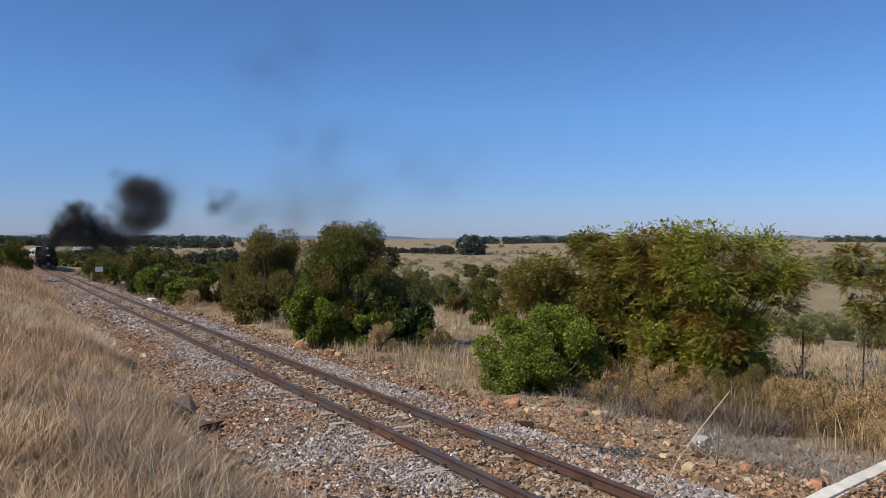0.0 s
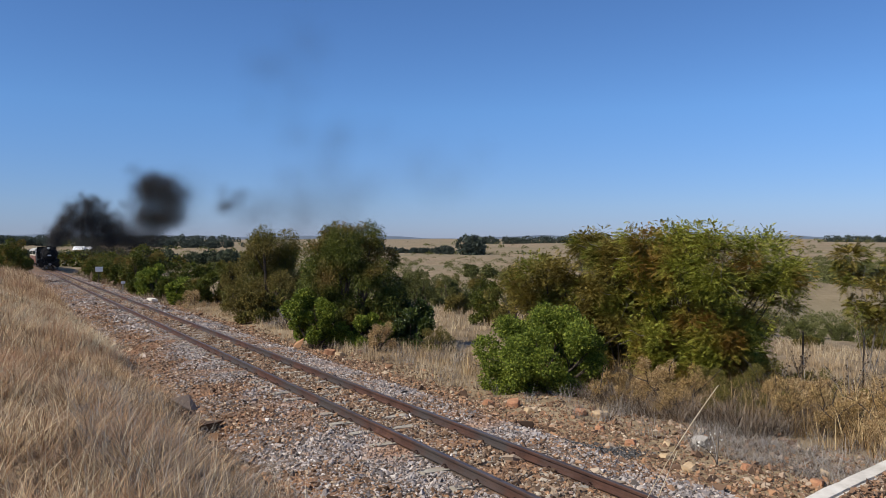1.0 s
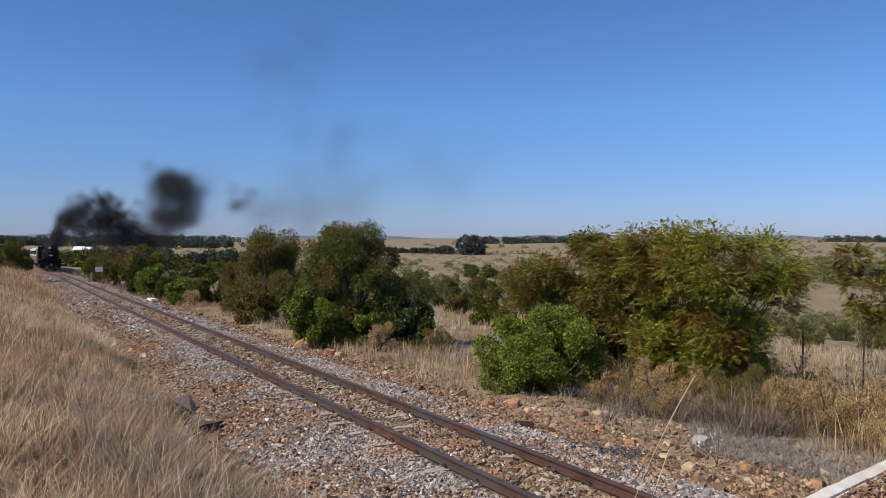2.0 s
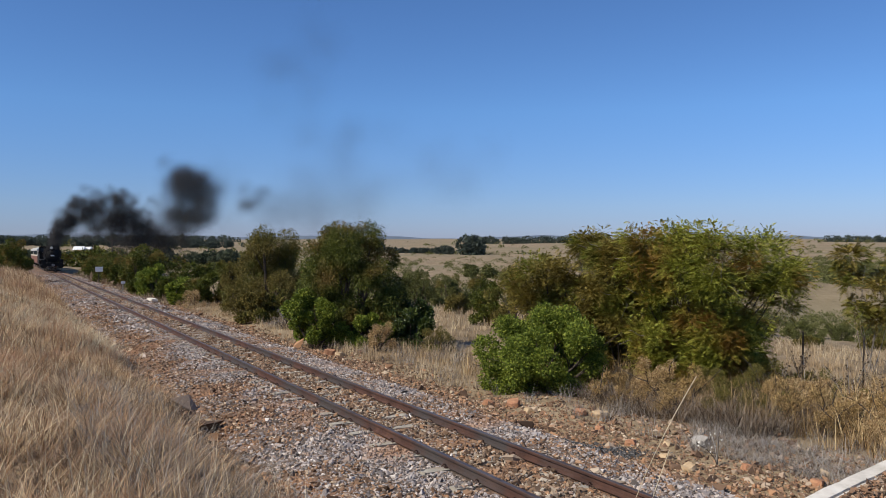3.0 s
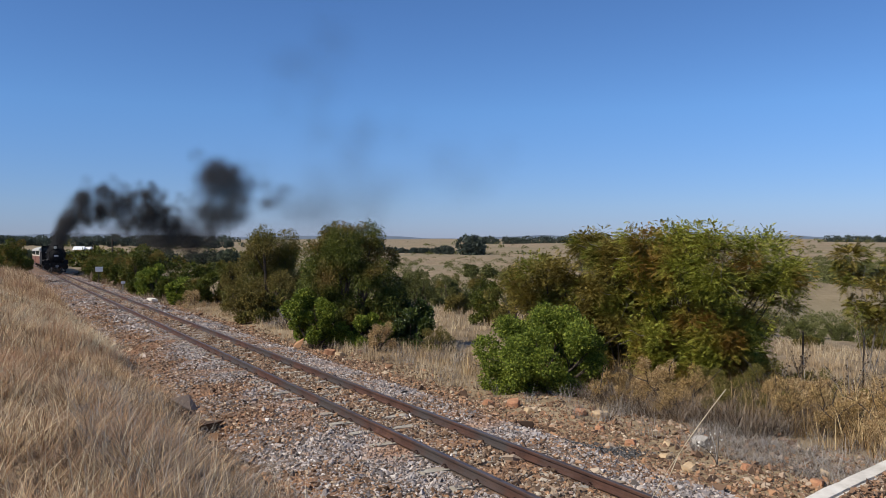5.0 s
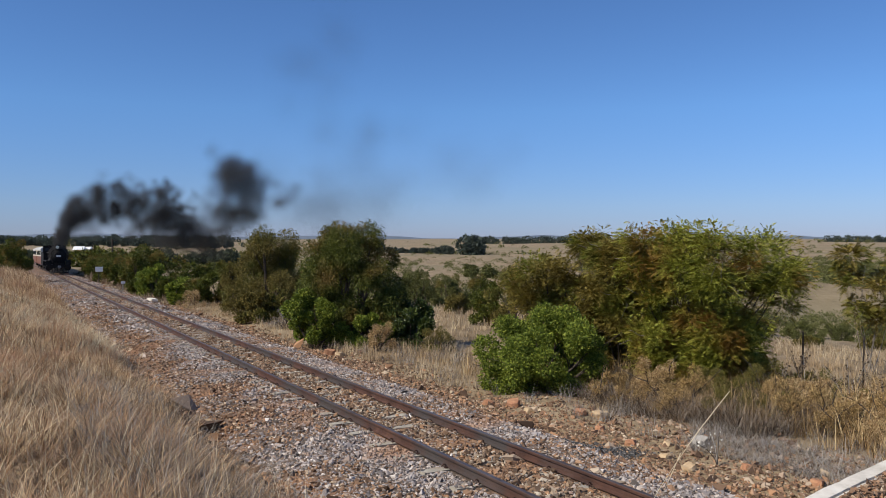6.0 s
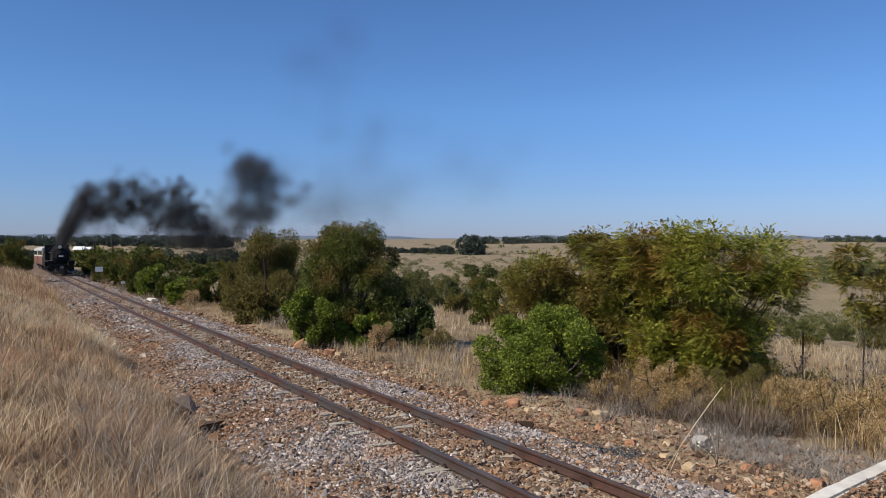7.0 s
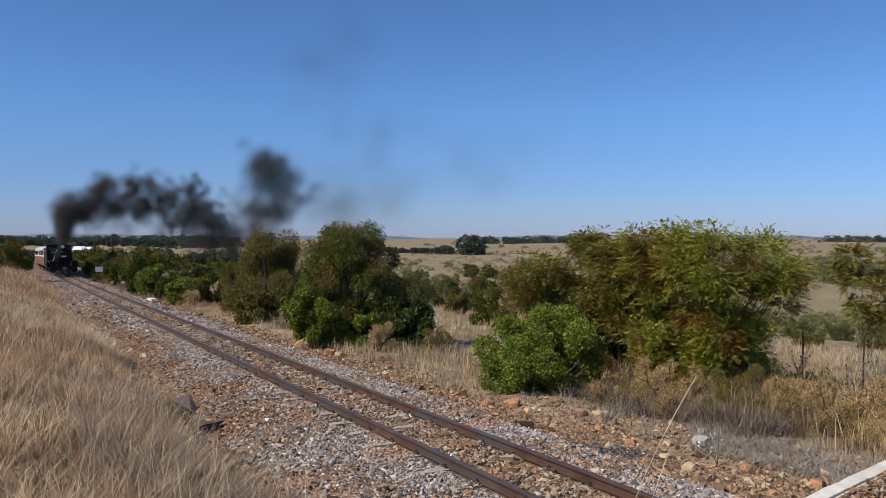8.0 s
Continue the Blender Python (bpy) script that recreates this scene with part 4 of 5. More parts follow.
def seed_weed(x, y, h, n, head_mat, label, seed, head=0.05, spread=0.18, heads=9):
    """Thin upright stems, each with a cluster of small heads."""
    rng = np.random.default_rng(seed)
    e = set_down("seed_weed", x, y, label, "weed")
    paths, P, D = [], [], []
    for _ in range(n):
        top = np.array([rng.normal(0, spread), rng.normal(0, spread), h * rng.uniform(0.6, 1.05)])
        t = np.linspace(0, 1, 6)[:, None]
        pts = t * top * np.array([1, 1, 0]) * t + t * top * np.array([0, 0, 1])
        paths.append((pts, np.linspace(0.008, 0.004, 6)))
        for _ in range(heads):
            f = rng.uniform(0.72, 1.02)
            P.append(top * np.array([f * f, f * f, f]) + rng.normal(0, 0.02, 3))
            D.append(rng.normal(0, 1, 3) + np.array([0, 0, 0.6]))
    V, Q = tubes(paths)
    tagged(link_mesh("stems", V, quads=Q, mat=M_GREYGRASS, parent=e, smooth=True), kind="stuff")
    P, D = np.array(P), unit(np.array(D))
    L = head * rng.uniform(0.6, 1.3, len(P))
    V, F = leaves(P, D, L, L * 0.7, rng)
    tagged(link_mesh("seed_heads", V, tris=F, mat=head_mat, parent=e), kind="stuff")


M_HEAD = island("brown_seed_head", [(0.0, (0.05, 0.035, 0.022)), (1.0, (0.16, 0.11, 0.07))], 0.9)
M_PETAL = island("white_flower_head", [(0.0, (0.5, 0.48, 0.42)), (1.0, (0.75, 0.73, 0.68))], 0.8)
seed_weed(4.15, 11.55, 0.62, 6, M_PETAL, "small weed with white flower heads among grey brush", 401, 0.035, 0.16, 5)
for k, (x, y, h, n) in enumerate([(8.3, 15.6, 1.25, 7), (8.9, 15.4, 1.05, 6), (9.6, 16.2, 1.2, 8), (9.2, 14.6, 0.95, 5), (8.0, 16.9, 1.1, 6), (10.2, 17.4, 1.2, 7), (7.2, 16.4, 1.1, 5), (6.6, 15.6, 0.95, 6), (8.7, 18.6, 1.2, 6)]):
    seed_weed(x, y, h, n, M_HEAD, "tall dry weed with dark brown seed heads", 410 + k, 0.06, 0.22, 12)


def kerb():
    """A whitewashed concrete coping that starts beside the track."""
    a, b = np.array([4.0, 8.73]), np.array([8.6, 12.61])
    d = b - a
    L, ang = float(np.hypot(*d)), math.degrees(math.atan2(d[1], d[0]))
    bm = bmesh.new()
    add_box(bm, (L / 2, 0, -0.02), (L, 0.25, 0.5), 0.03)
    bmesh.ops.subdivide_edges(bm, edges=[e for e in bm.edges if e.calc_length() > 1.0], cuts=24)
    for v in bm.verts:
        v.co += noise.noise_vector(v.co * 3.0) * 0.012
    ob = part("concrete_kerb", bm, M_KERB)
    ob.matrix_basis = pose(a[0], a[1], float(rail_z(5.7)) - 0.4, 0, 0.6, ang)
    tagged(ob, "whitewashed concrete kerb set in gravel", "kerb")
    # gravel and dirt heaped against its flank
    rng = np.random.default_rng(55)
    n = 9000
    t, w = rng.uniform(-0.02, 1, n), 0.15 + rng.gamma(1.3, 0.14, n)
    x, y = a[0] + d[0] * t + d[1] / L * w, a[1] + d[1] * t - d[0] / L * w
    z = float(rail_z(5.7)) - 0.22 - 0.5 * np.clip(w - 0.15, 0, 1) + rng.normal(0, 0.03, n) - 0.03 * t
    V, F = rocks(np.stack([x, y, z], 1), 0.017 * rng.lognormal(0, 0.5, n), rng, SHARD, 0.7)
    tagged(link_mesh("kerb_gravel", V, tris=F, mat=M_REDSTONE), "ochre gravel heaped against the concrete kerb", "stones", kind="stuff")


kerb()
M_WHITE = noisy("white_paint", [(0.3, (0.62, 0.62, 0.6)), (0.7, (0.8, 0.8, 0.79))], 6, 6, 0.6)
M_BLACK = noisy("black_paint", [(0.3, (0.012, 0.012, 0.013)), (0.7, (0.03, 0.03, 0.03))], 5, 8, 0.45, 0.2, second=(2.0, (0.05, 0.04, 0.035), 0.55, 0.75))


def sign_board(u, v, w, h, post, label, mat_post):
    e = new("trackside_sign")
    x, y = at(u, v)
    e.matrix_basis = pose(x, y, float(ground_z(x, y)) - 0.05, 0, 0, 26)
    tagged(e, label, "sign")
    bm = bmesh.new()
    add_box(bm, (0, 0, post / 2), (0.09, 0.09, post), 0.01)
    part("post", bm, mat_post, e)
    bm = bmesh.new()
    add_box(bm, (0.02, -0.07, post - h * 0.4), (w, 0.03, h), 0.008)
    part("board", bm, M_WHITE, e, "blank white board")


sign_board(82, 7.9, 0.68, 0.48, 1.75, "blank white board on a dark post beside the track", M_BLACK)
sign_board(64.3, 7.9, 0.3, 0.2, 0.95, "small white marker on a pale post beside the track", M_CONCRETE)
bm = bmesh.new()
add_box(bm, (0, 0, 0), (2.3, 0.4, 0.16), 0.03)
_slab = part("concrete_slab", bm, M_KERB)
_x, _y = at(50.5, 7.9)
_slab.matrix_basis = pose(_x, _y, float(rail_z(50.5)) - 0.2, 0, 2, 29.67 + 88)
tagged(_slab, "pale concrete slab lying on the ballast shoulder", "slab")


def fence_post(x, y, h):
    bm = bmesh.new()
    add_box(bm, (0, 0, h / 2), (0.034, 0.01, h))
    add_box(bm, (0, 0.02, h / 2), (0.01, 0.032, h))
    for k in range(5):
        add_cyl(bm, (-0.03, -0.012, h * (0.25 + 0.16 * k)), (0.03, -0.012, h * (0.25 + 0.16 * k)), 0.006, seg=6)
    ob = part("fence_post", bm, M_BARK)
    ob.matrix_basis = pose(x, y, float(ground_z(x, y)) - 0.1, 0, 0.6, 10)
    return tagged(ob, "thin rusty steel fence post in dry weeds", "fence post", "fence posts")


fence_post(9.3, 19.8, 1.75)
fence_post(11.15, 20.3, 1.7)


def far_house(x, y, L, D, label, rz):
    e = new("farm_building")
    e.matrix_basis = pose(x, y, float(ground_z(x, y)) - 0.8, 0, 0, rz)
    tagged(e, label, "building")
    bm = bmesh.new()
    add_box(bm, (0, 0, 2.5), (L, D, 5.2))
    part("wall", bm, M_CONCRETE, e)
    bm = bmesh.new()
    z0, z1, hx, hy = 5.0, 6.9, L / 2 + 0.5, D / 2 + 0.6
    v = [bm.verts.new(p) for p in [(-hx, -hy, z0), (hx, -hy, z0), (hx, 0, z1), (-hx, 0, z1), (hx, hy, z0), (-hx, hy, z0)]]
    bm.faces.new((v[0], v[1], v[2], v[3]))
    bm.faces.new((v[3], v[2], v[4], v[5]))
    bm.faces.new((v[0], v[3], v[5]))
    bm.faces.new((v[1], v[4], v[2]))
    bm.faces.new((v[0], v[5], v[4], v[1]))
    part("roof", bm, M_WHITE, e, "white sheet-metal roof")
    for k in range(4):
        bm = bmesh.new()
        add_box(bm, (-L / 2 + L * (k + 0.5) / 4, -D / 2 - 0.02, 1.5), (1.2, 0.1, 1.3))
        part("window", bm, M_BLACK, e)


far_house(-199, 420, 4.6, 6, "white-roofed farm building on the plain", 10)
far_house(-195.5, 423, 3.0, 5, "white-roofed shed on the plain", -6)


def utility_pole(x, y, h):
    e = new("utility_pole")
    e.matrix_basis = pose(x, y, float(ground_z(x, y)) - 0.2, 0, 0, 20)
    tagged(e, "wooden utility pole with a crossarm above the scrub", "pole")
    bm = bmesh.new()
    add_cyl(bm, (0, 0, 0), (0, 0, h), 0.16, 0.1, 10)
    part("post", bm, M_BARK, e)
    bm = bmesh.new()
    add_box(bm, (0, 0, h - 0.5), (1.9, 0.1, 0.11), 0.02)
    part("crossarm", bm, M_BARK, e)


utility_pole(-69, 160, 6.9)


# ---- a tall dry stalk that nods in the wind ----
def stalk(x, y, h, bend, label):
    t = np.linspace(0, 1, 12)
    pts = np.stack([bend * t ** 2 * h, 0.03 * np.sin(5 * t), h * t], 1)
    V, Q = tubes([(pts, np.linspace(0.0042, 0.0022, 12)), (pts[8:] + np.array([0, 0.004, 0]), np.full(4, 0.0032))])
    ob = link_mesh("dry_stalk", V, quads=Q, mat=M_STRAW, smooth=True)
    z = float(rail_z(uv(x, y)[0])) - 0.22
    ob.matrix_basis = pose(x, y, z)
    return tagged(ob, label, "grass stalk"), (x, y, z)


STALK, STALK_AT = stalk(1.42, 6.5, 2.05, 0.2, "tall pale dry grass stalk nodding over the ballast")
STALK_B, STALK_B_AT = stalk(1.60, 6.55, 1.35, 0.1, "shorter pale dry grass stalk beside a taller one")


# ---- the train ----
M_LOCO = noisy("sooty_black_paint", [(0.3, (0.007, 0.007, 0.007)), (0.7, (0.018, 0.017, 0.016))], 5, 8, 0.85, 0.0, second=(2.0, (0.035, 0.03, 0.026), 0.55, 0.75))
M_STEEL = noisy("worn_steel", [(0.3, (0.12, 0.115, 0.11)), (0.7, (0.3, 0.29, 0.28))], 6, 6, 0.4, 0.8)
M_BRASS = noisy("lamp_glass", [(0.3, (0.6, 0.55, 0.42)), (0.7, (0.78, 0.74, 0.62))], 6, 4, 0.25, 0.2)
M_REDFRAME = noisy("dull_red_paint", [(0.3, (0.1, 0.03, 0.025)), (0.7, (0.19, 0.055, 0.045))], 4, 6, 0.6, second=(3.0, (0.04, 0.03, 0.03), 0.5, 0.7))
M_CREAM = noisy("cream_paint", [(0.3, (0.5, 0.46, 0.37)), (0.7, (0.66, 0.62, 0.53))], 2, 6, 0.5)
M_RUSSET = noisy("russet_paint", [(0.3, (0.13, 0.05, 0.03)), (0.7, (0.19, 0.08, 0.045))], 2, 6, 0.5)
M_ROOF = noisy("pale_grey_roof", [(0.3, (0.34, 0.34, 0.32)), (0.7, (0.5, 0.5, 0.48))], 1.5, 6, 0.7)
M_COAL = noisy("coal", [(0.3, (0.008, 0.008, 0.008)), (0.7, (0.03, 0.03, 0.03))], 8, 8, 0.6, 0, 1.0, 9)
M_PANE = noisy("dark_window_glass", [(0.3, (0.02, 0.025, 0.03)), (0.7, (0.05, 0.06, 0.065))], 2, 4, 0.1)


def wheel(parent, x, y, r, spokes=12):
    e = new("wheel")
    e.parent = parent
    e.matrix_basis = pose(x, y, r)
    bm = bmesh.new()
    for a in range(28):
        a0, a1 = 2 * math.pi * a / 28, 2 * math.pi * (a + 1) / 28
        q = []
        for ang in (a0, a1):
            c, s = math.cos(ang), math.sin(ang)
            q.append([bm.verts.new((dx, c * rr, s * rr)) for dx, rr in ((-0.07, r), (0.07, r), (0.07, r * 0.87), (-0.07, r * 0.87))])
        for i in range(4):
            bm.faces.new((q[0][i], q[0][(i + 1) % 4], q[1][(i + 1) % 4], q[1][i]))
    bmesh.ops.remove_doubles(bm, verts=bm.verts, dist=1e-4)
    part("tyre", bm, M_STEEL, e)
    bm = bmesh.new()
    add_cyl(bm, (-0.1, 0, 0), (0.1, 0, 0), r * 0.2, seg=12)
    for k in range(spokes):
        a = 2 * math.pi * k / spokes
        add_cyl(bm, (0, 0, 0), (0, math.cos(a) * r * 0.9, math.sin(a) * r * 0.9), 0.03, seg=6)
    part("spokes", bm, M_LOCO, e)
    return e, (x, y, r)


WHEELS = []


def locomotive():
    """Front coupling at the origin, the engine reaching along +y."""
    e = tagged(new("steam_locomotive"), "black steam locomotive hauling a train under heavy smoke", "locomotive")
    bm = bmesh.new()
    add_cyl(bm, (0, 3.3, 2.35), (0, 9.4, 2.42), 0.84, 0.95, 28)
    for y in (4.2, 5.6, 7.0, 8.4):
        add_cyl(bm, (0, y - 0.04, 2.36), (0, y + 0.04, 2.36), 0.9 + 0.012 * y, seg=28)
    part("boiler", bm, M_LOCO, e, smooth=False)
    bm = bmesh.new()
    add_cyl(bm, (0, 1.25, 2.35), (0, 3.3, 2.35), 0.9, seg=28)
    add_cyl(bm, (0, 1.16, 2.35), (0, 1.25, 2.35), 0.7, 0.82, 24)
    add_cyl(bm, (0, 1.06, 2.35), (0, 1.18, 2.35), 0.42, 0.68, 24)
    add_box(bm, (0, 2.2, 1.4), (1.2, 1.6, 0.5), 0.04)
    sb = part("smokebox", bm, M_LOCO, e, "black smokebox with a domed door")
    bm = bmesh.new()
    add_box(bm, (0.0, 1.02, 2.3), (0.5, 0.03, 0.17), 0.01)
    part("number_plate", bm, M_WHITE, sb, "pale plate on the smokebox door")
    bm = bmesh.new()
    add_cyl(bm, (0, 2.3, 3.1), (0, 2.3, 3.62), 0.3, 0.27, 20)
    add_cyl(bm, (0, 2.3, 3.62), (0, 2.3, 3.74), 0.36, 0.36, 20)
    part("chimney", bm, M_LOCO, e)
    for y, r in ((4.9, 0.36), (6.8, 0.33)):
        bm = bmesh.new()
        add_cyl(bm, (0, y, 3.0), (0, y, 3.45), r, r, 18)
        add_cyl(bm, (0, y, 3.45), (0, y, 3.62), r, r * 0.5, 18)
        part("dome", bm, M_LOCO, e)
    bm = bmesh.new()
    add_cyl(bm, (-0.12, 1.0, 3.42), (-0.12, 1.5, 3.42), 0.24, 0.24, 18)
    add_box(bm, (-0.12, 1.25, 3.2), (0.3, 0.4, 0.12), 0.02)
    lamp = part("headlamp", bm, M_LOCO, e)
    bm = bmesh.new()
    add_cyl(bm, (-0.12, 0.97, 3.42), (-0.12, 1.01, 3.42), 0.19, 0.2, 18)
    part("lens", bm, M_BRASS, lamp, "pale lamp glass")
    for s in (-1, 1):
        bm = bmesh.new()
        add_box(bm, (s * 1.12, 5.4, 1.72), (0.6, 7.6, 0.06), 0.01)
        add_box(bm, (s * 1.12, 1.3, 1.45), (0.6, 0.06, 0.6), 0.01)
        add_box(bm, (s * 1.41, 5.4, 1.68), (0.03, 7.6, 0.14))
        part("running_board", bm, M_LOCO, e)
        bm = bmesh.new()
        add_cyl(bm, (s * 1.08, 1.5, 0.82), (s * 1.08, 2.7, 0.82), 0.38, seg=20)
        add_cyl(bm, (s * 1.08, 1.5, 1.38), (s * 1.08, 2.7, 1.38), 0.22, seg=16)
        part("cylinder", bm, M_LOCO, e)
        bm = bmesh.new()
        add_cyl(bm, (s * 0.98, 3.0, 2.75), (s * 0.98, 9.2, 2.8), 0.02, seg=8)
        for y in (3.2, 5.2, 7.2, 9.0):
            add_cyl(bm, (s * 0.85, y, 2.72), (s * 0.98, y, 2.77), 0.018, seg=6)
        part("handrail", bm, M_STEEL, e)
        bm = bmesh.new()
        add_box(bm, (s * 1.0, 6.0, 0.62), (0.07, 5.6, 0.11), 0.01)
        add_box(bm, (s * 1.09, 4.3, 0.75), (0.06, 3.0, 0.09), 0.01)
        part("coupling_rod", bm, M_STEEL, e)
        bm = bmesh.new()
        add_box(bm, (s * 0.48, 5.2, 0.95), (0.08, 9.4, 0.45))
        part("frame_plate", bm, M_REDFRAME, e)
        for y in (4.0, 5.3, 6.6, 7.9):
            WHEELS.append(wheel(e, s * 0.62, y, 0.61))
        for y in (1.25, 2.75):
            WHEELS.append(wheel(e, s * 0.6, y, 0.36, 9))
        WHEELS.append(wheel(e, s * 0.6, 9.6, 0.42, 9))
    bm = bmesh.new()
    add_box(bm, (0, 0.55, 1.02), (2.5, 0.14, 0.42), 0.02)
    add_box(bm, (0, 0.95, 1.3), (2.5, 0.8, 0.05), 0.01)
    part("buffer_beam", bm, M_LOCO, e)
    bm = bmesh.new()
    add_box(bm, (0, 0.3, 0.95), (0.26, 0.6, 0.3), 0.04)
    add_box(bm, (0.05, 0.02, 0.95), (0.34, 0.2, 0.34), 0.05)
    part("coupler", bm, M_STEEL, e)
    bm = bmesh.new()
    add_cyl(bm, (-1.08, 0.42, 0.2), (0, 0.1, 0.2), 0.05, seg=8)
    add_cyl(bm, (1.08, 0.42, 0.2), (0, 0.1, 0.2), 0.05, seg=8)
    cow = part("cowcatcher", bm, M_LOCO, e, "slatted steel cowcatcher")
    for k in range(13):
        bm = bmesh.new()
        x = -1.1 + 2.2 * k / 12
        add_cyl(bm, (x, 0.5, 0.85), (x * 0.95, 0.12 + 0.28 * abs(x), 0.22), 0.03, seg=6)
        part("slat", bm, M_LOCO, cow)
    bm = bmesh.new()
    add_box(bm, (0, 9.46, 2.7), (2.75, 0.06, 2.0), 0.01)
    for s in (-1, 1):
        add_box(bm, (s * 1.36, 10.25, 2.15), (0.05, 1.6, 0.95), 0.01)
        add_box(bm, (s * 1.36, 10.9, 3.1), (0.05, 0.3, 1.0))
    cab = part("cab", bm, M_LOCO, e)
    bm = bmesh.new()
    arcs = [[(1.5 * r * math.cos(math.pi * (0.1 + 0.8 * k / 12)), 3.0 + 0.82 * r * math.sin(math.pi * (0.1 + 0.8 * k / 12))) for k in range(13)] for r in (1.0, 0.95)]
    ring = arcs[0] + arcs[1][::-1]
    ends = [[bm.verts.new((x, y, z)) for x, z in ring] for y in (9.3, 11.3)]
    for k in range(len(ring)):
        j = (k + 1) % len(ring)
        bm.faces.new((ends[0][k], ends[0][j], ends[1][j], ends[1][k]))
    for k in range(12):
        for v in ends:
            bm.faces.new((v[k], v[k + 1], v[24 - k], v[25 - k]))
    bmesh.ops.recalc_face_normals(bm, faces=bm.faces)
    part("roof", bm, M_LOCO, cab)
    for s in (-1, 1):
        bm = bmesh.new()
        add_box(bm, (s * 0.98, 9.42, 3.15), (0.5, 0.04, 0.5), 0.02)
        part("window", bm, M_PANE, cab)
    # bright pipe from the dome to the running board
    for s in (-1, 1):
        bm = bmesh.new()
        add_cyl(bm, (s * 0.62, 3.0, 3.05), (s * 1.12, 1.9, 1.55), 0.05, seg=8)
        part("steam_pipe", bm, M_STEEL, e)
    return e


def tender():
    e = tagged(new("tender"), "black coal tender coupled behind the locomotive", "tender")
    bm = bmesh.new()
    add_box(bm, (0, 3.6, 1.9), (2.7, 7.0, 1.9), 0.06)
    add_box(bm, (0, 3.6, 0.9), (2.3, 7.2, 0.25))
    part("tank", bm, M_LOCO, e)
    rng = np.random.default_rng(9)
    P = np.stack([rng.uniform(-1.1, 1.1, 500), rng.uniform(0.5, 5.0, 500), 2.85 + 0.35 * rng.random(500)], 1)
    V, F = rocks(P, np.full(500, 0.14), rng, SHARD)
    link_mesh("coal_load", V, tris=F, mat=M_COAL, parent=e)
    for s in (-1, 1):
        for y in (1.2, 2.7, 4.7, 6.2):
            WHEELS.append(wheel(e, s * 0.6, y, 0.42, 8))
    return e


def coach():
    e = tagged(new("passenger_coach"), "cream and russet passenger coach with a pale roof", "railway coach", "coaches of the train")
    bm = bmesh.new()
    add_box(bm, (0, 9.0, 1.6), (2.7, 18.0, 1.15), 0.03)
    add_box(bm, (0, 9.0, 0.95), (2.3, 17.6, 0.2))
    part("lower_side", bm, M_RUSSET, e, "russet lower body")
    bm = bmesh.new()
    add_box(bm, (0, 9.0, 2.68), (2.7, 18.0, 1.0), 0.02)
    up = part("upper_side", bm, M_CREAM, e, "cream window band")
    for s in (-1, 1):
        for k in range(11):
            bm = bmesh.new()
            add_box(bm, (s * 1.352, 1.4 + 1.52 * k, 2.72), (0.03, 0.95, 0.66), 0.01)
            part("window", bm, M_PANE, up)
    bm = bmesh.new()
    prof = [(1.42, 3.16), (1.3, 3.38), (0.9, 3.6), (0.4, 3.72), (0, 3.75), (-0.4, 3.72), (-0.9, 3.6), (-1.3, 3.38), (-1.42, 3.16)]
    a = [bm.verts.new((x, -0.1, z)) for x, z in prof]
    b = [bm.verts.new((x, 18.1, z)) for x, z in prof]
    for i in range(8):
        bm.faces.new((a[i], a[i + 1], b[i + 1], b[i]))
    bm.faces.new(a[::-1])
    bm.faces.new(b)
    bm.faces.new((a[0], b[0], b[8], a[8]))
    bmesh.ops.recalc_face_normals(bm, faces=bm.faces)
    part("roof", bm, M_ROOF, e, "pale grey curved roof")
    for y0 in (3.0, 15.0):
        bm = bmesh.new()
        for s in (-1, 1):
            add_box(bm, (s * 0.85, y0, 0.55), (0.1, 2.6, 0.35), 0.03)
        add_box(bm, (0, y0, 0.6), (1.6, 0.4, 0.3))
        part("bogie", bm, M_LOCO, e)
        for s in (-1, 1):
            for dy in (-0.9, 0.9):
                WHEELS.append(wheel(e, s * 0.6, y0 + dy, 0.42, 8))
    return e


LOCO, TENDER = locomotive(), tender()
COACH = coach()
COACH_B = copy_thing(COACH, Matrix())
for c in COACH_B.children:
    if c.name.startswith("wheel"):
        WHEELS.append((c, tuple(c.location)))
TRAIN = [(LOCO, 0.0), (TENDER, 11.5), (COACH, 19.2), (COACH_B, 38.0)]


def front_u(t):
    """Where the train's front stands along the line."""
    return 135.5 - 4.35 * t - 0.055 * t * t


# ---- smoke: soft clouds of soot specks, each cloud a piece that drifts ----
def soot_cloud(name, r, n, seed, edge, parent):
    rng = np.random.default_rng(seed)
    k = 9
    c = unit(rng.normal(size=(k, 3))) * rng.uniform(0, 0.5, (k, 1)) * r
    pick = rng.integers(0, k, n)
    P = c[pick] + rng.normal(0, 0.33, (n, 3)) * r * rng.uniform(0.7, 1.2, (k, 1))[pick]
    far = np.linalg.norm(P, axis=1, keepdims=True) / (1.0 * r)
    P = P / np.maximum(far, 1) * np.where(far > 1, rng.random((n, 1)) ** 0.33, 1)
    a = unit(rng.normal(size=(n, 3)))
    b, d = frames_of(a)
    V = np.stack([P + b * edge * 0.58, P + (d * 0.5 - b * 0.29) * edge, P - (d * 0.5 + b * 0.29) * edge], 1)
    me = link_mesh(name, V.reshape(-1, 3), tris=np.arange(3 * n).reshape(-1, 3), mat=M_SOOT, parent=parent)
    return me


def chimney_at(t):
    u = front_u(t) + 2.3
    x, y = xy(u, V_MID)
    return np.array([float(x), float(y), float(rail_z(u)) + 3.6])


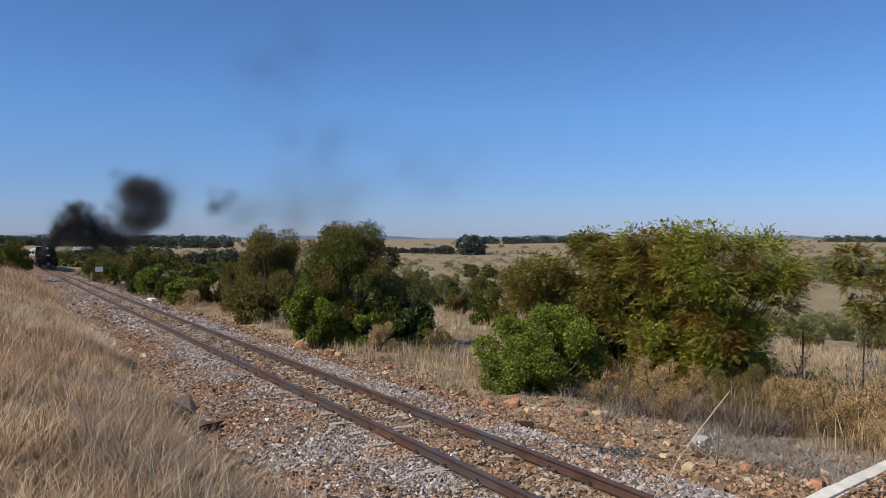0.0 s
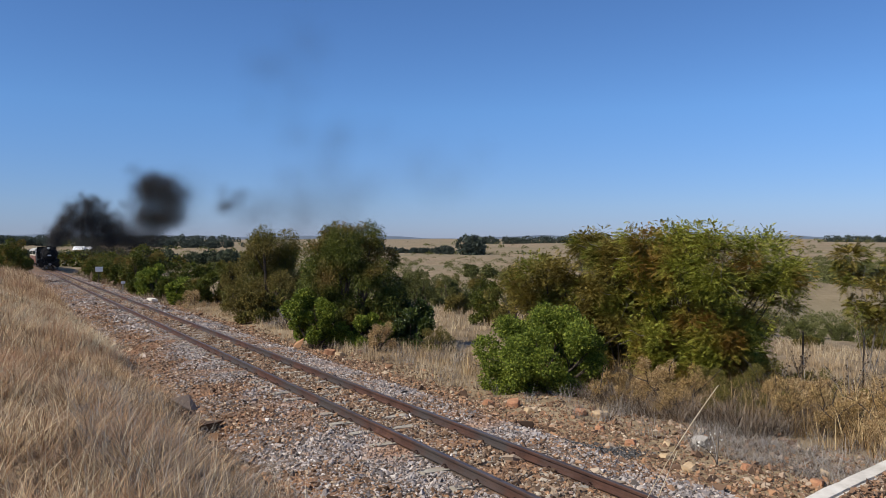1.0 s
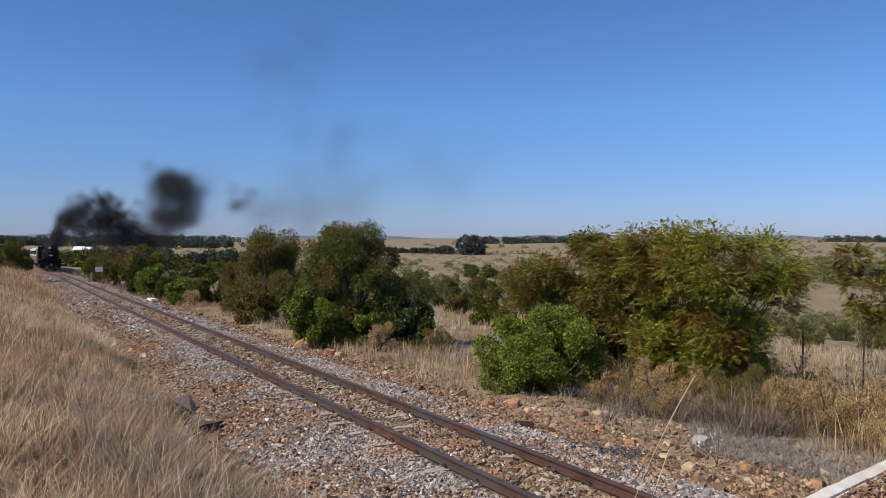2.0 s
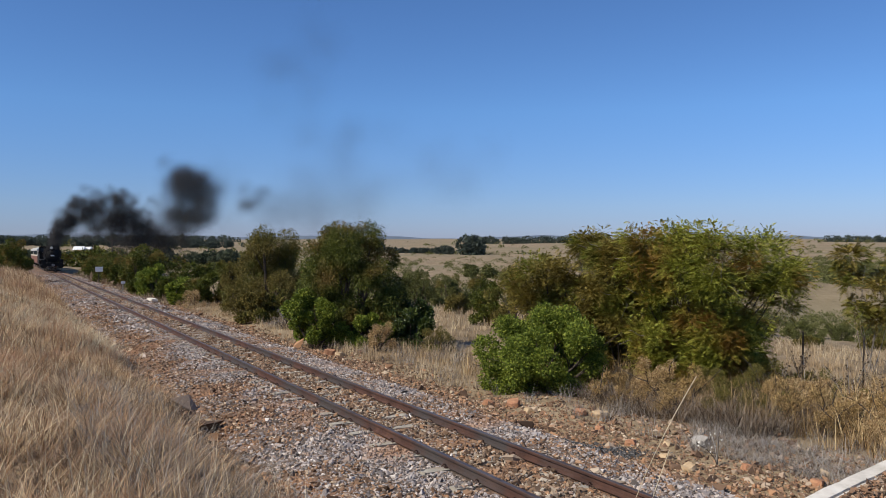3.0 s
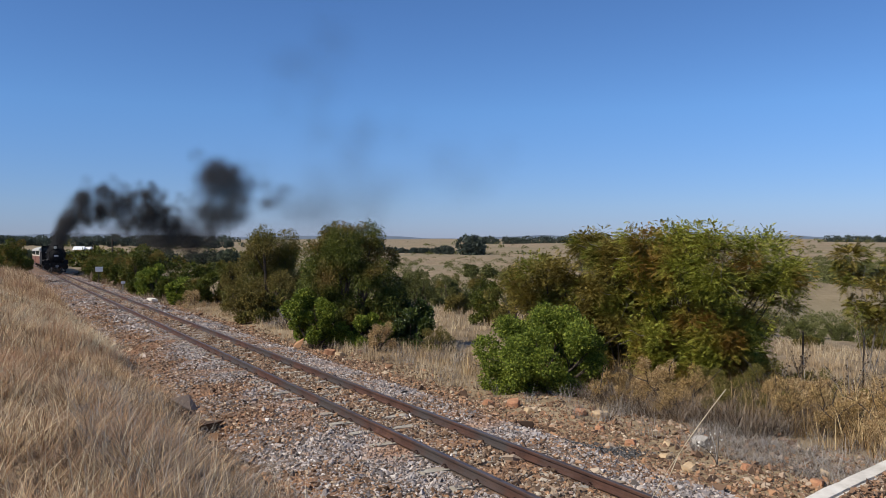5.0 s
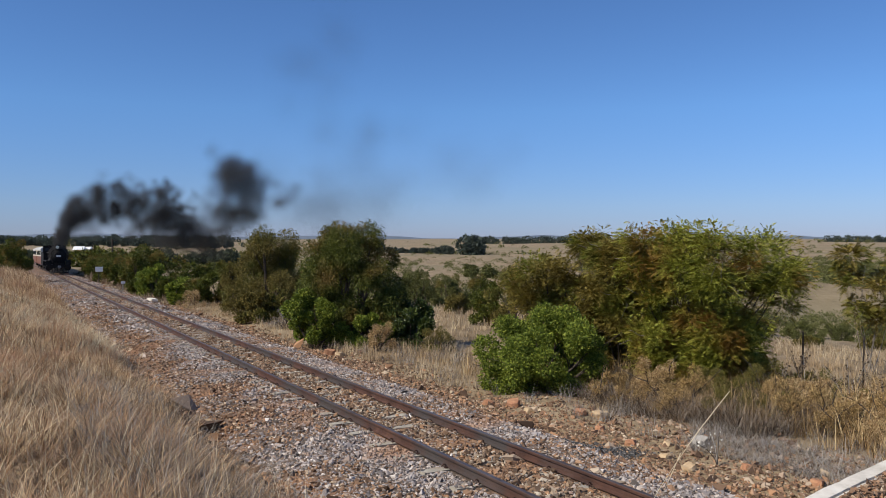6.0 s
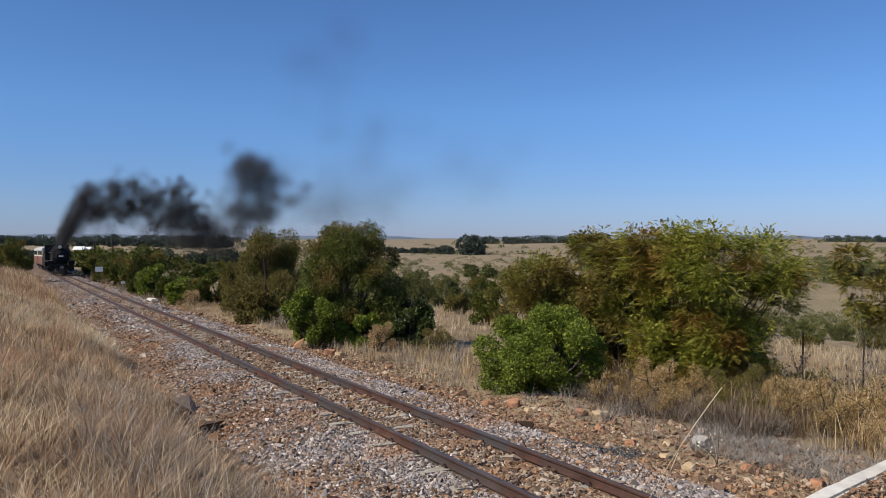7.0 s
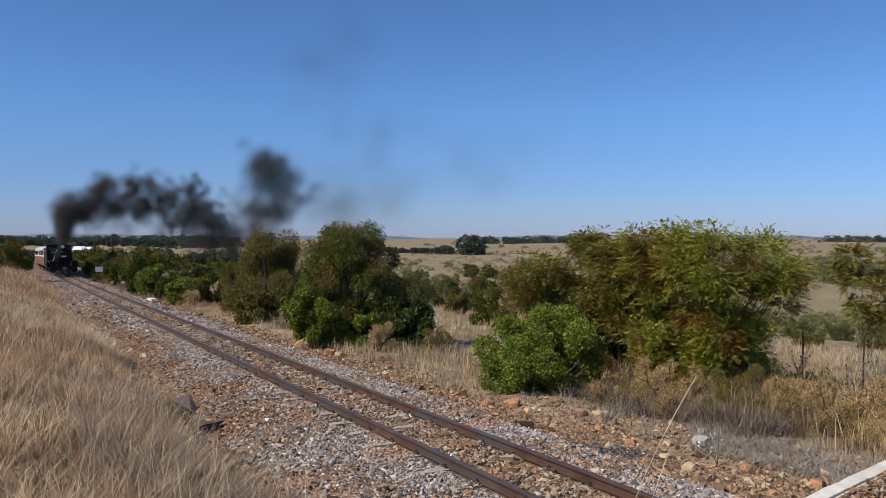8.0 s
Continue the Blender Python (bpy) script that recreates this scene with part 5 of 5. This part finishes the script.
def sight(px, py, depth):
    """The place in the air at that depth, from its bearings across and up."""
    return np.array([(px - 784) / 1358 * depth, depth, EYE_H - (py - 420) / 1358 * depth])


PUFFS = []
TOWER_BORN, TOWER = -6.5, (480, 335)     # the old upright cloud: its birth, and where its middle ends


def build_smoke():
    rng = np.random.default_rng(42)
    plume = tagged(new("smoke_plume"), "dense black coal smoke trailing from the locomotive's chimney", "smoke", kind="stuff")
    sizes = {"s": (1.25, 1700, 0.032), "m": (2.9, 6500, 0.036), "w": (6.5, 8000, 0.034)}
    shapes = {}

    def puff(kind):
        k = (kind, int(rng.integers(0, 4)))
        if k not in shapes:
            r, n, edge = sizes[kind]
            o = soot_cloud("puff", r, n, 300 + 10 * len(shapes), edge, plume)
            shapes[k] = o.data
            return o
        o = new("puff", shapes[k])
        o.parent = plume
        return o

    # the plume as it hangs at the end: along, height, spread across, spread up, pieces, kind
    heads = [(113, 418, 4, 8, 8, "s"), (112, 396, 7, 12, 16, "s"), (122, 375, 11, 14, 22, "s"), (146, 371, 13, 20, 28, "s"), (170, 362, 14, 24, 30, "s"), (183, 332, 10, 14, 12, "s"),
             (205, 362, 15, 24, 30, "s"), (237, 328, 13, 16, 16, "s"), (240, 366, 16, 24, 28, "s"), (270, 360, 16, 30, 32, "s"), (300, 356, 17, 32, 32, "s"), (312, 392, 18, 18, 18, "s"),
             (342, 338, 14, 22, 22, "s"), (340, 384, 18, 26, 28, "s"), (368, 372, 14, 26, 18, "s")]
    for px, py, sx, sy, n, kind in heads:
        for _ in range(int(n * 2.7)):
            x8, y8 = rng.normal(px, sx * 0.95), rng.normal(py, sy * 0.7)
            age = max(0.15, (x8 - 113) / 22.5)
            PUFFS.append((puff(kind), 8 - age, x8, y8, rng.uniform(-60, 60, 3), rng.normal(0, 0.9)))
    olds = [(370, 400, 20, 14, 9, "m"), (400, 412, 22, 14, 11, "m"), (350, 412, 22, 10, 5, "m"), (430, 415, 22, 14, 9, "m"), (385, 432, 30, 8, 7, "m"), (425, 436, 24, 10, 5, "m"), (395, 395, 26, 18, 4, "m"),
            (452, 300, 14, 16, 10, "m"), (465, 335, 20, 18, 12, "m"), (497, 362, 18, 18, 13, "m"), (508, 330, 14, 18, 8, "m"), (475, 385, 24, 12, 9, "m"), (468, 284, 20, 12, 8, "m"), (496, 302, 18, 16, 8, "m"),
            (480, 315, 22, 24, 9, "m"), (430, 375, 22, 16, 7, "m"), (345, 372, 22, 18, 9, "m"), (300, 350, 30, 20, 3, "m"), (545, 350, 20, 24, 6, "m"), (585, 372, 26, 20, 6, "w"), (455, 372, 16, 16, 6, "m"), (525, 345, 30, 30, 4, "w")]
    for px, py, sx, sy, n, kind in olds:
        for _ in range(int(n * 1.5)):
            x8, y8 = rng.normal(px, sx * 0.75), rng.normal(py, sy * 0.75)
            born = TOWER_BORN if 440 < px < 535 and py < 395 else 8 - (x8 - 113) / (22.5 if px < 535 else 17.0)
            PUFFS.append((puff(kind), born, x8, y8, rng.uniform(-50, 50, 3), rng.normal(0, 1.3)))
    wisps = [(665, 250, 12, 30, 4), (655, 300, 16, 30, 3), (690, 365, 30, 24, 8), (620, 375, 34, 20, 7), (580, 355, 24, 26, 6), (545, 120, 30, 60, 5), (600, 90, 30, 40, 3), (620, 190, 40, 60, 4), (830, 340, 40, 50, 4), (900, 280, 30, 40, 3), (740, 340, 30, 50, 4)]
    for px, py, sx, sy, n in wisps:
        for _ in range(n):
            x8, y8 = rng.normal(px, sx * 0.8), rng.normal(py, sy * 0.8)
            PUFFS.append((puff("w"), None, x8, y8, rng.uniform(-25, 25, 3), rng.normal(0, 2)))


build_smoke()


def puff_rows(born, x8, y8, turn, side):
    rows = []
    t_all = [round(0.5 * k, 3) for k in range(17)]
    if born is not None and born > 0:
        t_all = sorted(set([t for t in t_all if abs(t - born) > 0.12] + [round(born * 30) / 30, min(8.0, round(born * 30 + 8) / 30), min(8.0, round(born * 30 + 20) / 30)]))
    for t in t_all:
        if born is None:
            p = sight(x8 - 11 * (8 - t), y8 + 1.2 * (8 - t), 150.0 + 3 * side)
            age = t + 5
        else:
            c = chimney_at(born)
            age = t - born
            if age < 0:
                p = chimney_at(t) - np.array([0, 0, 1.15])
            else:
                whole = 8 - born
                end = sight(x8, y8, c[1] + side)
                f = age / whole
                g = (1 - math.exp(-age / 0.9)) / (1 - math.exp(-whole / 0.9))
                grow = 0.75 * g + 0.25 * f if whole < 10 else 0.58 * g + 0.42 * f
                s = f ** 1.15 if whole < 6 else f
                dev = np.zeros(3)
                if born == TOWER_BORN:
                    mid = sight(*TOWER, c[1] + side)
                    dev = (end - mid) * np.array([0.92, 1, 0.35 + 0.65 * f])
                    end = mid
                p = dev + np.array([c[0] + (end[0] - c[0]) * s, c[1] + (end[1] - c[1]) * f, c[2] - 0.5 + (end[2] - c[2] + 0.5) * grow])
        a = max(age, 0) / 8
        rows.append((t, pose(p[0], p[1], p[2], turn[0] * a + turn[2], turn[1] * a, turn[2] * a)))
    return rows


def motions():
    for ob, back in TRAIN:
        walk(ob, [(t / 2, track_frame(front_u(t / 2) + back, V_MID)) for t in range(17)])
    for ob, (x, y, r) in WHEELS:
        rows = []
        for k in range(0, 49):
            t = k / 6
            if t > 8.0:
                break
            roll = math.degrees((front_u(0) - front_u(t)) / r)
            rows.append((t, pose(x, y, r, roll, 0, 0)))
        walk(ob, rows)
    for ob, born, x8, y8, turn, side in PUFFS:
        walk(ob, puff_rows(born, x8, y8, turn, side))
    sway = [(0, 17.5), (0.5, 16.5), (1.0, 14.5), (1.5, 10.5), (2.2, 8.5), (3.0, 9), (3.5, 9.5), (4.0, 12), (4.5, 14.5), (5.2, 17), (6.0, 17.5), (6.5, 17), (7.0, 15.5), (7.5, 12), (8.0, 9)]
    walk(STALK, [(t, pose(*STALK_AT, 0, a, 0)) for t, a in sway])
    walk(STALK_B, [(t, pose(*STALK_B_AT, 0, 4 + a * 0.5, 0)) for t, a in sway])


motions()
